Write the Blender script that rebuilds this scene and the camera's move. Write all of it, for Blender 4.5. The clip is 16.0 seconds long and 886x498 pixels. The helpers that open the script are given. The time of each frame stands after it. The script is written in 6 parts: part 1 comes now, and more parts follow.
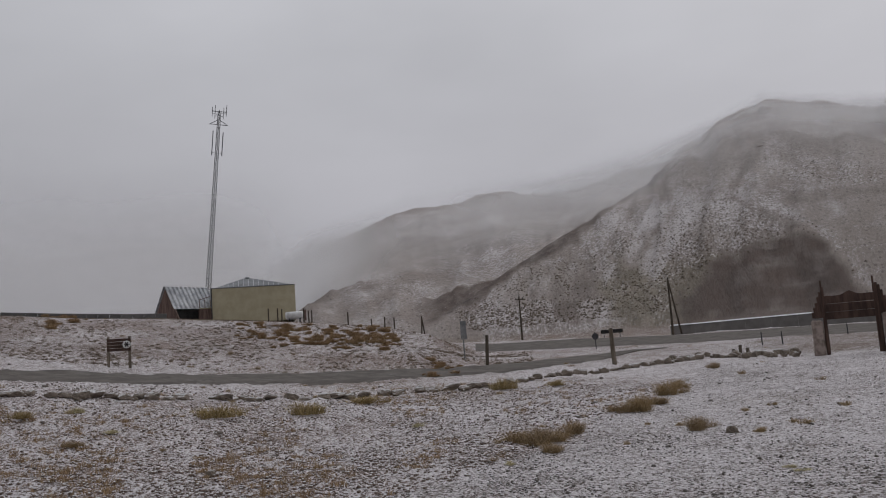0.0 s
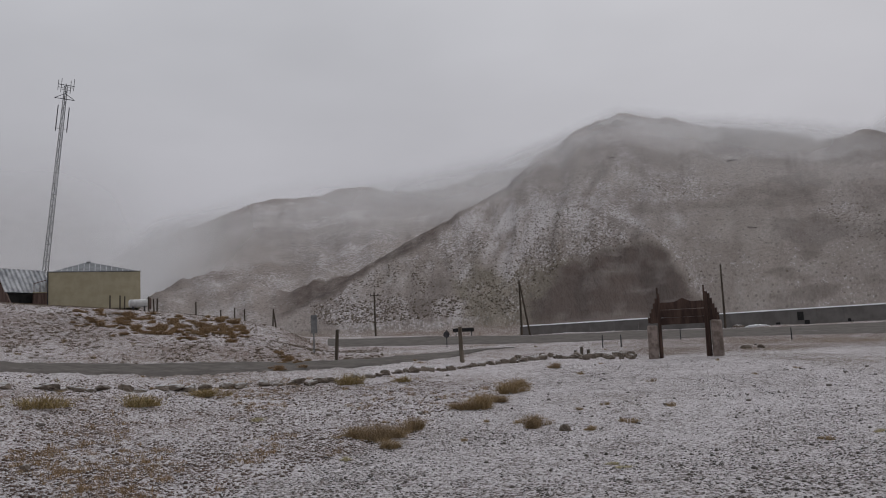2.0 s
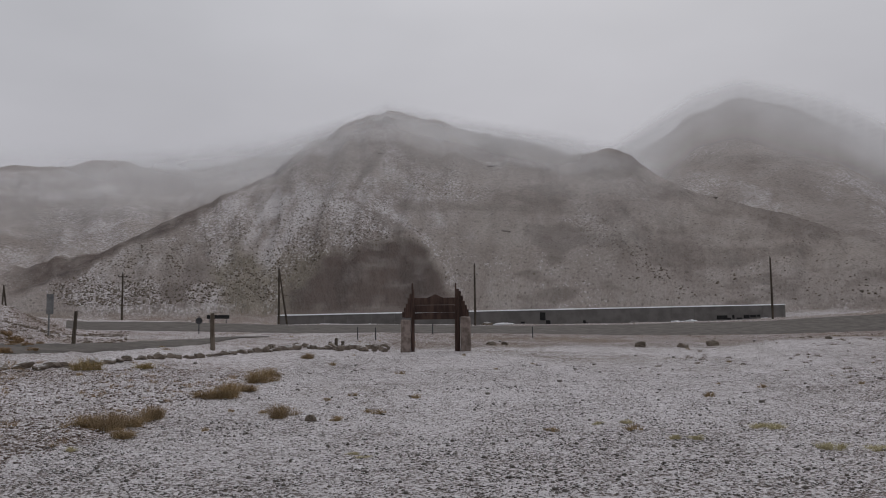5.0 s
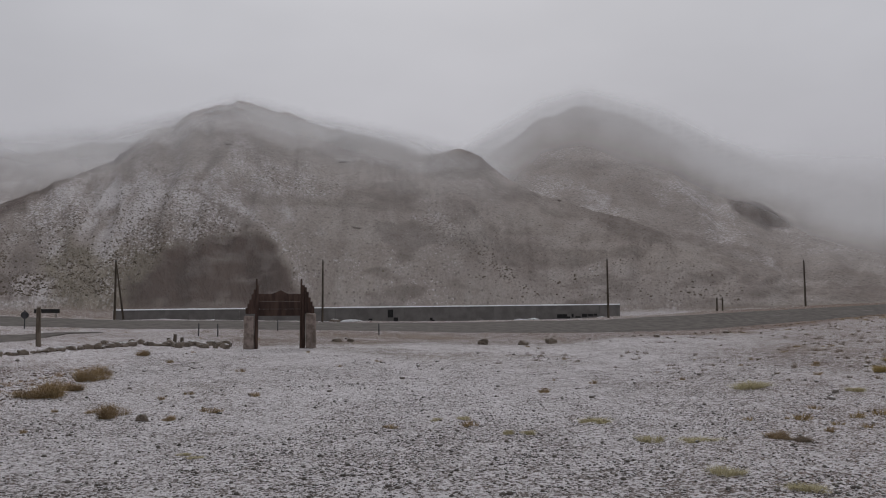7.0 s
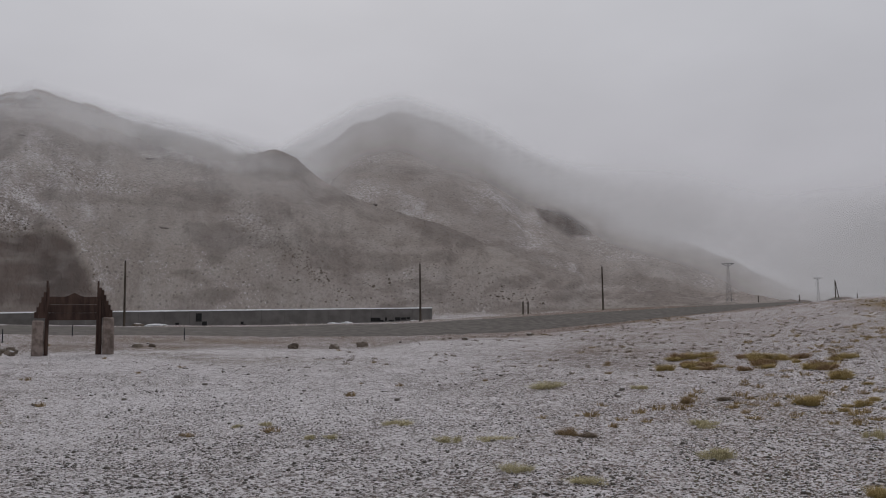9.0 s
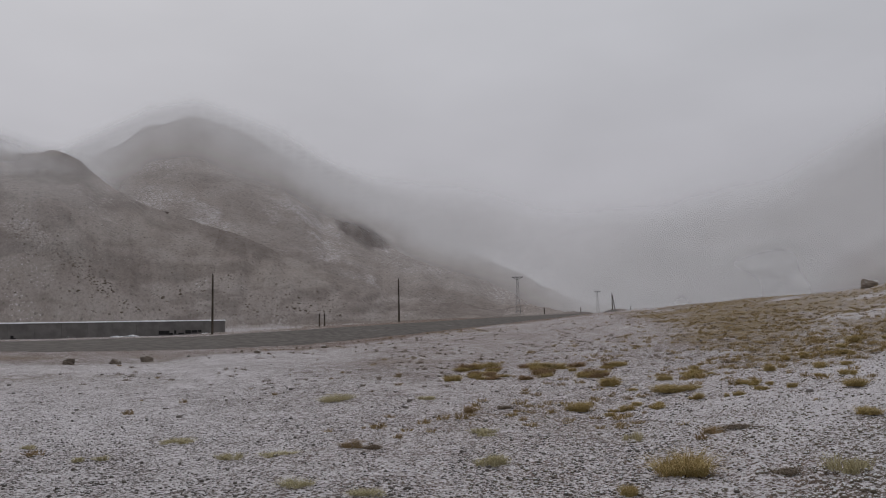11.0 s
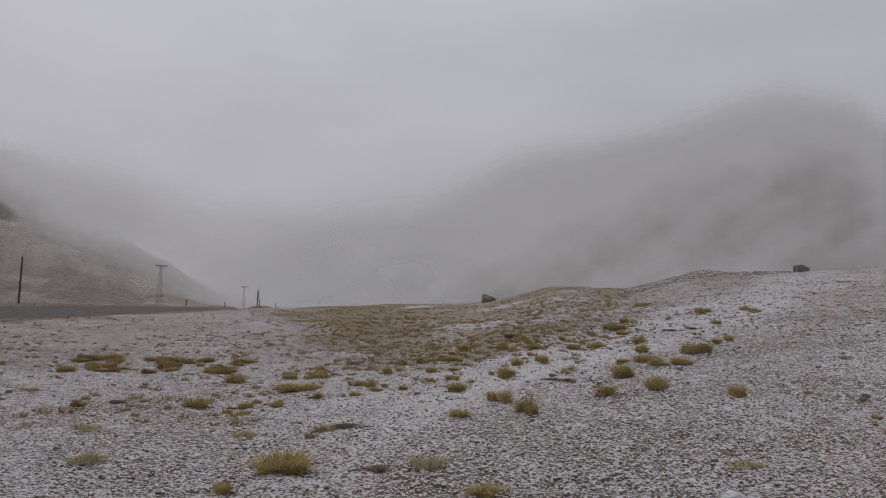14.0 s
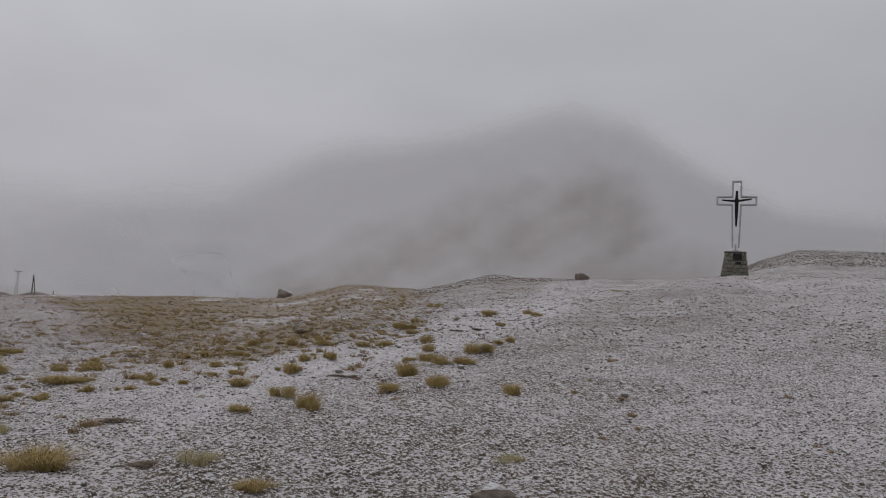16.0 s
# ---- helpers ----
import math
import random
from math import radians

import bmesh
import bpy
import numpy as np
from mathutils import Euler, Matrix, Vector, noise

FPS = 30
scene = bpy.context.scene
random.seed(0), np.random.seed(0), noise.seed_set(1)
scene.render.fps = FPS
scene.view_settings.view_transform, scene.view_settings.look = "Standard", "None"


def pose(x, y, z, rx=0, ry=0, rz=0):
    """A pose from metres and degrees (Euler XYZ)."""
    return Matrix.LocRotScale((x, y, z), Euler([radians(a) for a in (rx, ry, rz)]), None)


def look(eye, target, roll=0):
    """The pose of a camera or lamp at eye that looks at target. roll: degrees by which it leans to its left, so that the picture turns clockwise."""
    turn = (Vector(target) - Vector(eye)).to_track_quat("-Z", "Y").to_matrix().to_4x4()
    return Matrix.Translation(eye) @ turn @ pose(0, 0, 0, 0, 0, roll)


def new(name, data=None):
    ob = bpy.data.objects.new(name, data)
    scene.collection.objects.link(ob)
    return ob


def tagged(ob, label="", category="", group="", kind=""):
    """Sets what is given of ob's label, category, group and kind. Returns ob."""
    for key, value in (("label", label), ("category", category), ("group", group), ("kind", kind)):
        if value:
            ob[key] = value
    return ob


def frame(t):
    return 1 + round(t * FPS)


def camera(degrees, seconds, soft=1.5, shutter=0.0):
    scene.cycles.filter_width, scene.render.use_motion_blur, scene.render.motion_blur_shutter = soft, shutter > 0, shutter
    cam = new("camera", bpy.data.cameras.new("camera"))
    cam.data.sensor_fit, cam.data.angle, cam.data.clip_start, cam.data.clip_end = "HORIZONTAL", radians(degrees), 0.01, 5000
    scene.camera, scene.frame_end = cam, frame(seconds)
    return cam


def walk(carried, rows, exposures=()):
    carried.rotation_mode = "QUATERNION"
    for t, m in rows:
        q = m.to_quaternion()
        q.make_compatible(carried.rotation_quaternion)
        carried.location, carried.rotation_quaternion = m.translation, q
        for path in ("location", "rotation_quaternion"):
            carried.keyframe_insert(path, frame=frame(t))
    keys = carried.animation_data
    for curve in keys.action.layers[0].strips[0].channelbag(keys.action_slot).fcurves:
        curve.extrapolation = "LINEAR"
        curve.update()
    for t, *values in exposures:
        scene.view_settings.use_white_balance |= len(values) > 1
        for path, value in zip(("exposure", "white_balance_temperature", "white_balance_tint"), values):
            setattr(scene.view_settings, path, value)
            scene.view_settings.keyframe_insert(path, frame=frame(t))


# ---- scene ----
cam = camera(54.0, 16.0, soft=1.05)
PATH = [
    (0.0, -0.000, -0.000, 1.600, 97.37, 4.19, -5.83),
    (0.5, 0.052, 0.006, 1.599, 97.01, 3.48, -8.23),
    (1.0, 0.103, 0.013, 1.595, 96.69, 3.57, -10.56),
    (1.5, 0.152, 0.022, 1.588, 96.69, 3.29, -12.90),
    (2.0, 0.196, 0.030, 1.581, 96.53, 2.71, -15.37),
    (2.5, 0.233, 0.034, 1.573, 96.22, 1.14, -18.29),
    (3.0, 0.261, 0.034, 1.568, 96.04, 0.87, -21.03),
    (3.5, 0.280, 0.030, 1.564, 95.97, 0.20, -23.66),
    (4.0, 0.291, 0.023, 1.564, 95.83, 0.47, -26.22),
    (6.5, 0.375, -0.068, 1.585, 95.18, 0.40, -38.44),
    (7.0, 0.399, -0.092, 1.585, 95.16, 0.39, -41.06),
    (7.5, 0.425, -0.120, 1.584, 95.17, -0.13, -44.10),
    (8.0, 0.452, -0.150, 1.584, 95.26, -0.08, -47.12),
    (8.5, 0.479, -0.187, 1.585, 95.19, 0.10, -50.14),
    (9.0, 0.501, -0.228, 1.585, 95.28, 0.69, -53.17),
    (11.5, 0.551, -0.444, 1.607, 95.81, 0.82, -69.72),
    (12.0, 0.555, -0.497, 1.614, 95.69, 0.28, -73.18),
    (12.5, 0.555, -0.556, 1.620, 95.70, -0.83, -77.38),
    (13.0, 0.554, -0.619, 1.626, 95.69, -2.13, -81.60),
    (13.5, 0.553, -0.681, 1.627, 95.74, -2.58, -85.78),
    (14.0, 0.544, -0.735, 1.623, 95.84, -2.08, -89.44),
    (14.5, 0.532, -0.782, 1.616, 95.92, -2.19, -92.83),
    (15.0, 0.518, -0.827, 1.613, 95.96, -2.34, -96.15),
    (15.5, 0.500, -0.869, 1.611, 96.19, -2.48, -99.24),
    (16.0, 0.479, -0.910, 1.606, 96.36, -3.60, -102.74),
]
walk(cam, [(r[0], pose(*r[1:])) for r in PATH], exposures=[(0.0, 0.0, 6280, 14.0), (16.0, 0.0, 6280, 14.0)])

# ---- world and light ----
SUN_EL, SUN_AZ = 40.0, 45.0


def make_world():
    w = bpy.data.worlds.new("overcast_sky")
    scene.world = w
    w.use_nodes = True
    nt = w.node_tree
    nd, ln = nt.nodes, nt.links
    nd.clear()
    out = nd.new("ShaderNodeOutputWorld")
    bg = nd.new("ShaderNodeBackground")
    sky = nd.new("ShaderNodeTexSky")
    sky.sky_type = "NISHITA"
    sky.sun_disc = False
    sky.sun_elevation = radians(SUN_EL)
    sky.sun_rotation = radians(SUN_AZ)
    sky.dust_density = 6.0
    tc = nd.new("ShaderNodeTexCoord")
    sep = nd.new("ShaderNodeSeparateXYZ")
    ln.new(tc.outputs["Generated"], sep.inputs[0])
    grad = nd.new("ShaderNodeValToRGB")
    e = grad.color_ramp.elements
    e[0].position, e[0].color = 0.0, (3.6, 3.55, 3.65, 1)
    e[1].position, e[1].color = 1.0, (7.6, 7.7, 7.7, 1)
    m = e.new(0.16); m.color = (4.0, 3.96, 4.06, 1)
    m = e.new(0.42); m.color = (4.75, 4.8, 4.85, 1)
    rise = nd.new("ShaderNodeMath")
    rise.operation = "MULTIPLY"
    rise.inputs[1].default_value = 1.22
    ln.new(sep.outputs["Z"], rise.inputs[0])
    ln.new(rise.outputs[0], grad.inputs[0])
    mp = nd.new("ShaderNodeMapping")
    mp.inputs["Scale"].default_value = (1.2, 1.2, 2.7)
    ln.new(tc.outputs["Generated"], mp.inputs[0])
    nz = nd.new("ShaderNodeTexNoise")
    nz.inputs["Scale"].default_value = 2.6
    nz.inputs["Detail"].default_value = 4.0
    nz.inputs["Roughness"].default_value = 0.45
    ln.new(mp.outputs[0], nz.inputs["Vector"])
    mr = nd.new("ShaderNodeMapRange")
    mr.inputs["From Min"].default_value, mr.inputs["From Max"].default_value = 0.3, 0.7
    mr.inputs["To Min"].default_value, mr.inputs["To Max"].default_value = 0.93, 1.07
    ln.new(nz.outputs["Fac"], mr.inputs["Value"])
    dot = nd.new("ShaderNodeVectorMath")
    dot.operation = "DOT_PRODUCT"
    ln.new(tc.outputs["Generated"], dot.inputs[0])
    dot.inputs[1].default_value = (math.sin(radians(SUN_AZ)), math.cos(radians(SUN_AZ)), 0)
    side = nd.new("ShaderNodeMapRange")
    side.inputs["From Min"].default_value, side.inputs["From Max"].default_value = -0.6, 0.9
    side.inputs["To Min"].default_value, side.inputs["To Max"].default_value = 0.70, 1.06
    ln.new(dot.outputs["Value"], side.inputs["Value"])
    lit = nd.new("ShaderNodeMath")
    lit.operation = "MULTIPLY"
    ln.new(side.outputs["Result"], lit.inputs[0])
    ln.new(mr.outputs["Result"], lit.inputs[1])
    mul = nd.new("ShaderNodeVectorMath")
    mul.operation = "SCALE"
    ln.new(grad.outputs["Color"], mul.inputs[0])
    ln.new(lit.outputs[0], mul.inputs["Scale"])
    mix = nd.new("ShaderNodeMixRGB")
    mix.inputs["Fac"].default_value = 0.985
    ln.new(sky.outputs["Color"], mix.inputs["Color1"])
    ln.new(mul.outputs["Vector"], mix.inputs["Color2"])
    ln.new(mix.outputs["Color"], bg.inputs["Color"])
    bg.inputs["Strength"].default_value = 0.1
    ln.new(bg.outputs[0], out.inputs[0])


make_world()
sun_data = bpy.data.lights.new("sun", "SUN")
sun_data.energy, sun_data.angle, sun_data.color = 0.5, radians(30), (1.0, 0.97, 0.93)
sun = new("sun", sun_data)
sun.matrix_world = look((60 * math.sin(radians(SUN_AZ)), 60 * math.cos(radians(SUN_AZ)), 60 * math.tan(radians(SUN_EL))), (0, 0, 0))


# ---- numeric noise and the lie of the land ----
def lattice(ix, iy, seed):
    h = (ix.astype(np.int64) * 374761393 + iy.astype(np.int64) * 668265263 + seed * 974711) & 0xFFFFFFFF
    h = ((h ^ (h >> 13)) * 1274126177) & 0xFFFFFFFF
    return ((h ^ (h >> 16)) & 0xFFFF) / 65535.0


def vnoise(x, y, seed=0):
    x, y = np.asarray(x, float), np.asarray(y, float)
    ix, iy = np.floor(x), np.floor(y)
    fx, fy = x - ix, y - iy
    ux, uy = fx * fx * fx * (fx * (fx * 6 - 15) + 10), fy * fy * fy * (fy * (fy * 6 - 15) + 10)
    a, b = lattice(ix, iy, seed), lattice(ix + 1, iy, seed)
    c, e = lattice(ix, iy + 1, seed), lattice(ix + 1, iy + 1, seed)
    return (a + (b - a) * ux) * (1 - uy) + (c + (e - c) * ux) * uy - 0.5


def fbm(x, y, octaves=4, seed=0, gain=0.5):
    total, amp = 0.0, 1.0
    for k in range(octaves):
        total = total + amp * vnoise(np.asarray(x) * 2.03 ** k + 17.3 * k, np.asarray(y) * 2.03 ** k - 9.1 * k, seed + k)
        amp *= gain
    return total


def smooth(a, b, v):
    t = np.clip((np.asarray(v, float) - a) / (b - a), 0, 1)
    return t * t * (3 - 2 * t)


def curve(az, *pairs):
    """A value by compass bearing, through (bearing, value) pairs."""
    return np.interp(az, pairs[0::2], pairs[1::2])


EYE = 1.6
TURN, REACH = 0.836, 1.2263  # degrees to a step of bearing, metres to a step of distance


def flat(az, r):
    """Where a bearing and distance of the plan lie on the ground."""
    a = np.radians(np.asarray(az) * TURN)
    return r * REACH * np.sin(a), r * REACH * np.cos(a)


def up(r, el):
    return EYE + r * np.tan(np.radians(el))


def profile(az):
    """Distances and heights of the ground's main lines at a bearing: lot edge, side road, bank or main road, foot, crest, far crest."""
    az = np.asarray(az, float)
    z13 = curve(az, -40, 1.0, -25, 0.65, -14, 0.35, -4, 0.15, 10, 0.05, 20, 0, 92, 0.0, 100, 0.1, 111, 0.36, 117, 0.5, 124, 0.66, 133, 0.62, 145, 0.6, 175, 0.5)
    er = curve(az, -40, 16, -25, 17, -14, 18, -4, 20, 3, 21, 10, 22, 15, 24, 20, 27, 27, 31, 33, 30, 40, 30, 50, 32, 60, 34, 69, 40, 77, 50, 86, 70, 95, 85, 105, 75, 111, 70, 116, 62, 127, 55, 137, 50, 145, 48, 175, 45)
    ee = curve(az, -40, 0.6, -25, -0.17, -14, -1.29, -4, -2.1, 3, -2.35, 10, -2.3, 15, -1.95, 20, -1.6, 27, -1.05, 33, -1.27, 40, -1.33, 50, -1.45, 60, -1.3, 69, -0.85, 77, 0.05, 86, 1.05, 95, 2.0, 105, 2.6, 111, 3.0, 116, 4.3, 122, 4.35, 127, 5.6, 137, 5.95, 145, 6.65, 155, 6.7, 175, 6.8)
    tr = curve(az, -40, 44, -25, 46, -4, 48, 3, 50, 7, 52, 11, 60, 20, 56, 30, 50, 41, 47, 50, 48, 61, 52, 69, 58, 77, 72, 86, 98, 92, 130, 97, 108, 105, 90, 111, 84, 116, 75, 127, 66, 137, 60, 145, 56, 175, 52)
    te = curve(az, -40, 5.9, -25, 5.6, -19.4, 5.1, -14.5, 4.8, -8.4, 4.3, -2.8, 3.75, 0.8, 3.35, 3.5, 2.85, 6.1, 2.2, 7.9, 1.3, 9.6, 0.6, 11, 0.45, 20, 0.2, 26, 0, 32, -0.02, 41, -0.25, 50, -0.45, 61, -0.6, 69, -0.4, 77, 0.28, 86, 1.15, 92.5, 1.75, 97, 1.9, 105, 2.4, 111, 2.8, 116, 4.1, 122, 4.15, 127, 5.4, 137, 5.8, 145, 6.5, 175, 6.6)
    gr = curve(az, -40, 75, -4, 75, 7, 72, 11, 71, 20, 66, 30, 60, 41, 57, 50, 58, 61, 62, 69, 68, 77, 83, 86, 112, 92, 148, 97, 130, 105, 110, 116, 95, 137, 85, 145, 85, 175, 90)
    ge = curve(az, -40, 5.5, -14, 4.85, -4, 3.95, 3, 2.6, 7, 1.4, 11, 1.1, 18, 1.0, 25, 0.7, 32, 0.65, 41, 0.45, 50, 0.4, 61, 0.52, 73, 1.1, 82, 1.5, 90, 1.75, 93, 1.88, 97, 1.7, 105, 2.2, 111, 2.6, 116, 3.7, 127, 5.2, 137, 5.6, 143, 6.2, 145, 7.0, 147, 8.0, 149.5, 8.75, 156, 8.7, 175, 8.5)
    wr = np.maximum(99, gr + 24)
    we = curve(az, -40, 4.2, -4, 3.0, 3, 2.0, 7, 1.4, 11, 1.2, 18, 1.0, 25, 0.62, 41, 0.45, 50, 0.4, 59, 0.5, 63, 0.74, 73, 1.25, 82, 1.6, 90, 1.9, 95, 2.0, 105, 2.3, 111, 2.7, 116, 3.6, 127, 5.0, 137, 5.4, 145, 6.0, 152, 7.8, 175, 7.8)
    cr = curve(az, -40, 170, 0, 170, 5, 180, 12, 260, 20, 380, 27, 470, 33, 500, 45, 480, 52, 450, 57, 420, 67, 350, 80, 320, 95, 400, 175, 400)
    ce = curve(az, -40, 3.5, -10, 2.6, 0, 2.2, 5.5, 3.2, 8, 4.2, 12.7, 6.9, 18, 9.5, 24, 12.7, 26.4, 14.5, 27.2, 15.25, 28.2, 15.2, 29.6, 16.2, 33, 17.25, 36.3, 16.8, 41, 15.4, 45, 14.6, 47.5, 14.0, 50, 14.1, 52.3, 13.4, 53.7, 12.2, 57, 10.3, 63.5, 8.5, 67, 7.0, 72, 4.9, 76, 3.5, 80, 2.6, 84, 2.15, 88, 1.95, 93, 1.6, 97, 0.8, 175, 0.8)
    fr = np.full_like(az, 1000.0)
    fe = curve(az, -40, 3, -12, 3, -8, 4.0, -6, 5.5, -4.3, 7.2, -2, 10, 2, 11.5, 5, 12.2, 10, 13.35, 13.3, 13.1, 17.5, 12.9, 22, 13.6, 27, 14.3, 33, 15, 41, 12, 47, 10.5, 51, 13, 54.5, 14.85, 57, 16.7, 60.5, 17.7, 63.5, 16.7, 66.8, 15.2, 70, 13.0, 74, 10.5, 78, 8.5, 82, 6.9, 86, 4.9, 90, 3.0, 93.4, 1.9, 98.8, 2.0)
    fe = np.where(az > 98.8, curve(az, 98.8, 2.0, 103.3, 3.9, 105.3, 4.9, 108.3, 6.4, 111, 8.5, 114.4, 10.0, 121.3, 13.3, 128, 15.6, 132.2, 16.4, 136.9, 15.5, 141, 12.5, 145, 9.7, 148.5, 8.5, 175, 6), fe)
    ez, tz = up(er, ee), up(tr, te)
    nr, f_r = er + 4.6, er + 8.6
    ne = curve(az, -40, 2.0, -24.5, 0.85, -13.7, -0.24, -2.9, -1.1, 6, -1.28, 12.3, -1.28, 16.7, -1.02, 21, -0.72, 27, -0.4)
    fe2 = curve(az, -40, 2.9, -24.5, 1.68, -13.7, 0.5, -2.9, -0.2, 6, -0.46, 12.3, -0.6, 16.7, -0.45, 21, -0.3, 27, 0)
    side = 1 - smooth(21, 27, az)
    nz = side * up(nr, ne) + (1 - side) * (ez + (tz - ez) * 0.3)
    fz = side * up(f_r, fe2) + (1 - side) * (ez + (tz - ez) * 0.6)
    nr = side * nr + (1 - side) * (er + (tr - er) * 0.3)
    f_r = side * f_r + (1 - side) * (er + (tr - er) * 0.6)
    vr = cr + (fr - cr) * np.where(az > 95, 0.55, 0.35)
    ve = np.where(ce > fe, fe - 2.0, ce - np.clip(ce - 3, 0, 1) * 1.0)
    ve = np.where(az > 95, ce + (fe - ce) * 0.25, ve)
    rs = [np.full_like(az, 0.0), np.full_like(az, 5.0), np.full_like(az, 13.0), er, nr, f_r, tr, gr, wr, cr, vr, fr, np.full_like(az, 1400.0), np.full_like(az, 4600.0)]
    far = up(fr, fe)
    zs = [np.zeros_like(az), np.zeros_like(az), z13, ez, nz, fz, tz, up(gr, ge), up(wr, we), up(cr, ce), up(vr, ve), far, far * 0.8, far * 0.3]
    return np.array(rs), np.array(zs)


def relief(az, r, z):
    """Small unevenness of the lot, gullies and spurs of the hills."""
    x, y = r * np.sin(np.radians(az)), r * np.cos(np.radians(az))
    z = z + 0.05 * fbm(x / 2.2, y / 2.2, 3, 5) * smooth(1, 6, r) * (1 - smooth(60, 110, r))
    z = z + 0.30 * fbm(x / 9, y / 9, 3, 9) * smooth(14, 34, r) * (1 - smooth(150, 300, r)) * quiet(az, r)
    z = z + (0.075 * fbm(x / 0.5, y / 0.5, 2, 6) + 0.05 * fbm(x / 0.16, y / 0.16, 2, 7)) * smooth(5, 7, r) * (1 - smooth(24, 40, r)) * (0.35 + 0.65 * np.maximum(rough(az, r), smooth(84, 112, az)))
    z = z + 0.55 * np.exp(-((az - 127.5) / 4.5) ** 2 - ((r - 66) / 9) ** 2)
    hill = smooth(112, 190, r)
    rill = np.abs(fbm(az * 1.4 + 1.5 * fbm(az * 0.2, r / 90, 2, 51), r / 260, 3, 47))
    gull = 1 - 0.7 * rill - np.abs(fbm(az * 0.33 + 0.8 * fbm(az * 0.1, r / 160, 2, 31), r / 420, 3, 40)) * 4
    crest = profile(az)[0][9]
    hill = hill * (1 - 0.8 * np.exp(-((r - crest) / 70) ** 2))
    z = z + hill * (2.8 * (gull - 0.6) + 7.0 * fbm(x / 75, y / 75, 5, 60, 0.42)) * np.minimum(r / 400, 1.4) * (1 - 0.7 * smooth(90, 97, az) * (1 - smooth(500, 900, r)))
    z = z + 15 * np.exp(-((az - 73.4 - (r - 800) * 0.01) / 1.7) ** 2 - ((r - 805) / 24) ** 2)
    return z


def rough(az, r):
    """1 on the stony slope beside the graded lot, 0 on the lot."""
    edge = np.interp(r, (6, 8.2, 9.4, 11.2, 12.9, 16, 22, 30), (-2, 0.5, 5.5, 12.0, 16.5, 20.5, 24.5, 28.0))
    return smooth(-1.6, 1.6, edge + 2.2 * fbm(np.asarray(az) * 0.25, np.asarray(r) * 0.4, 3, 88) - az)


def quiet(az, r):
    """0 on the roads and the lot, where the ground is graded."""
    rs, _ = profile(az)
    road = smooth(0, 4, np.maximum(rs[6] - r, r - rs[7])) * smooth(0, 3, np.maximum(rs[4] - r, r - rs[5]))
    return np.where(np.asarray(az) < 97, road, 1.0)


def polar_height(az, r):
    az, r = np.atleast_1d(np.asarray(az, float)), np.atleast_1d(np.asarray(r, float))
    rs, zs = profile(az)
    z = np.zeros_like(r)
    for k in range(len(rs) - 1):
        inside = (r >= rs[k]) & (r < rs[k + 1])
        t = np.clip((r - rs[k]) / np.maximum(rs[k + 1] - rs[k], 1e-6), 0, 1)
        if k == 8:
            t = 0.55 * t + 0.45 * smooth(0, 1, t)
        z = np.where(inside, zs[k] + (zs[k + 1] - zs[k]) * t, z)
    return relief(az, r, z)


def spot(az, r, lift=0.0):
    x, y = flat(az, r)
    return Vector((float(x), float(y), float(polar_height(az, r)[0]) + lift))


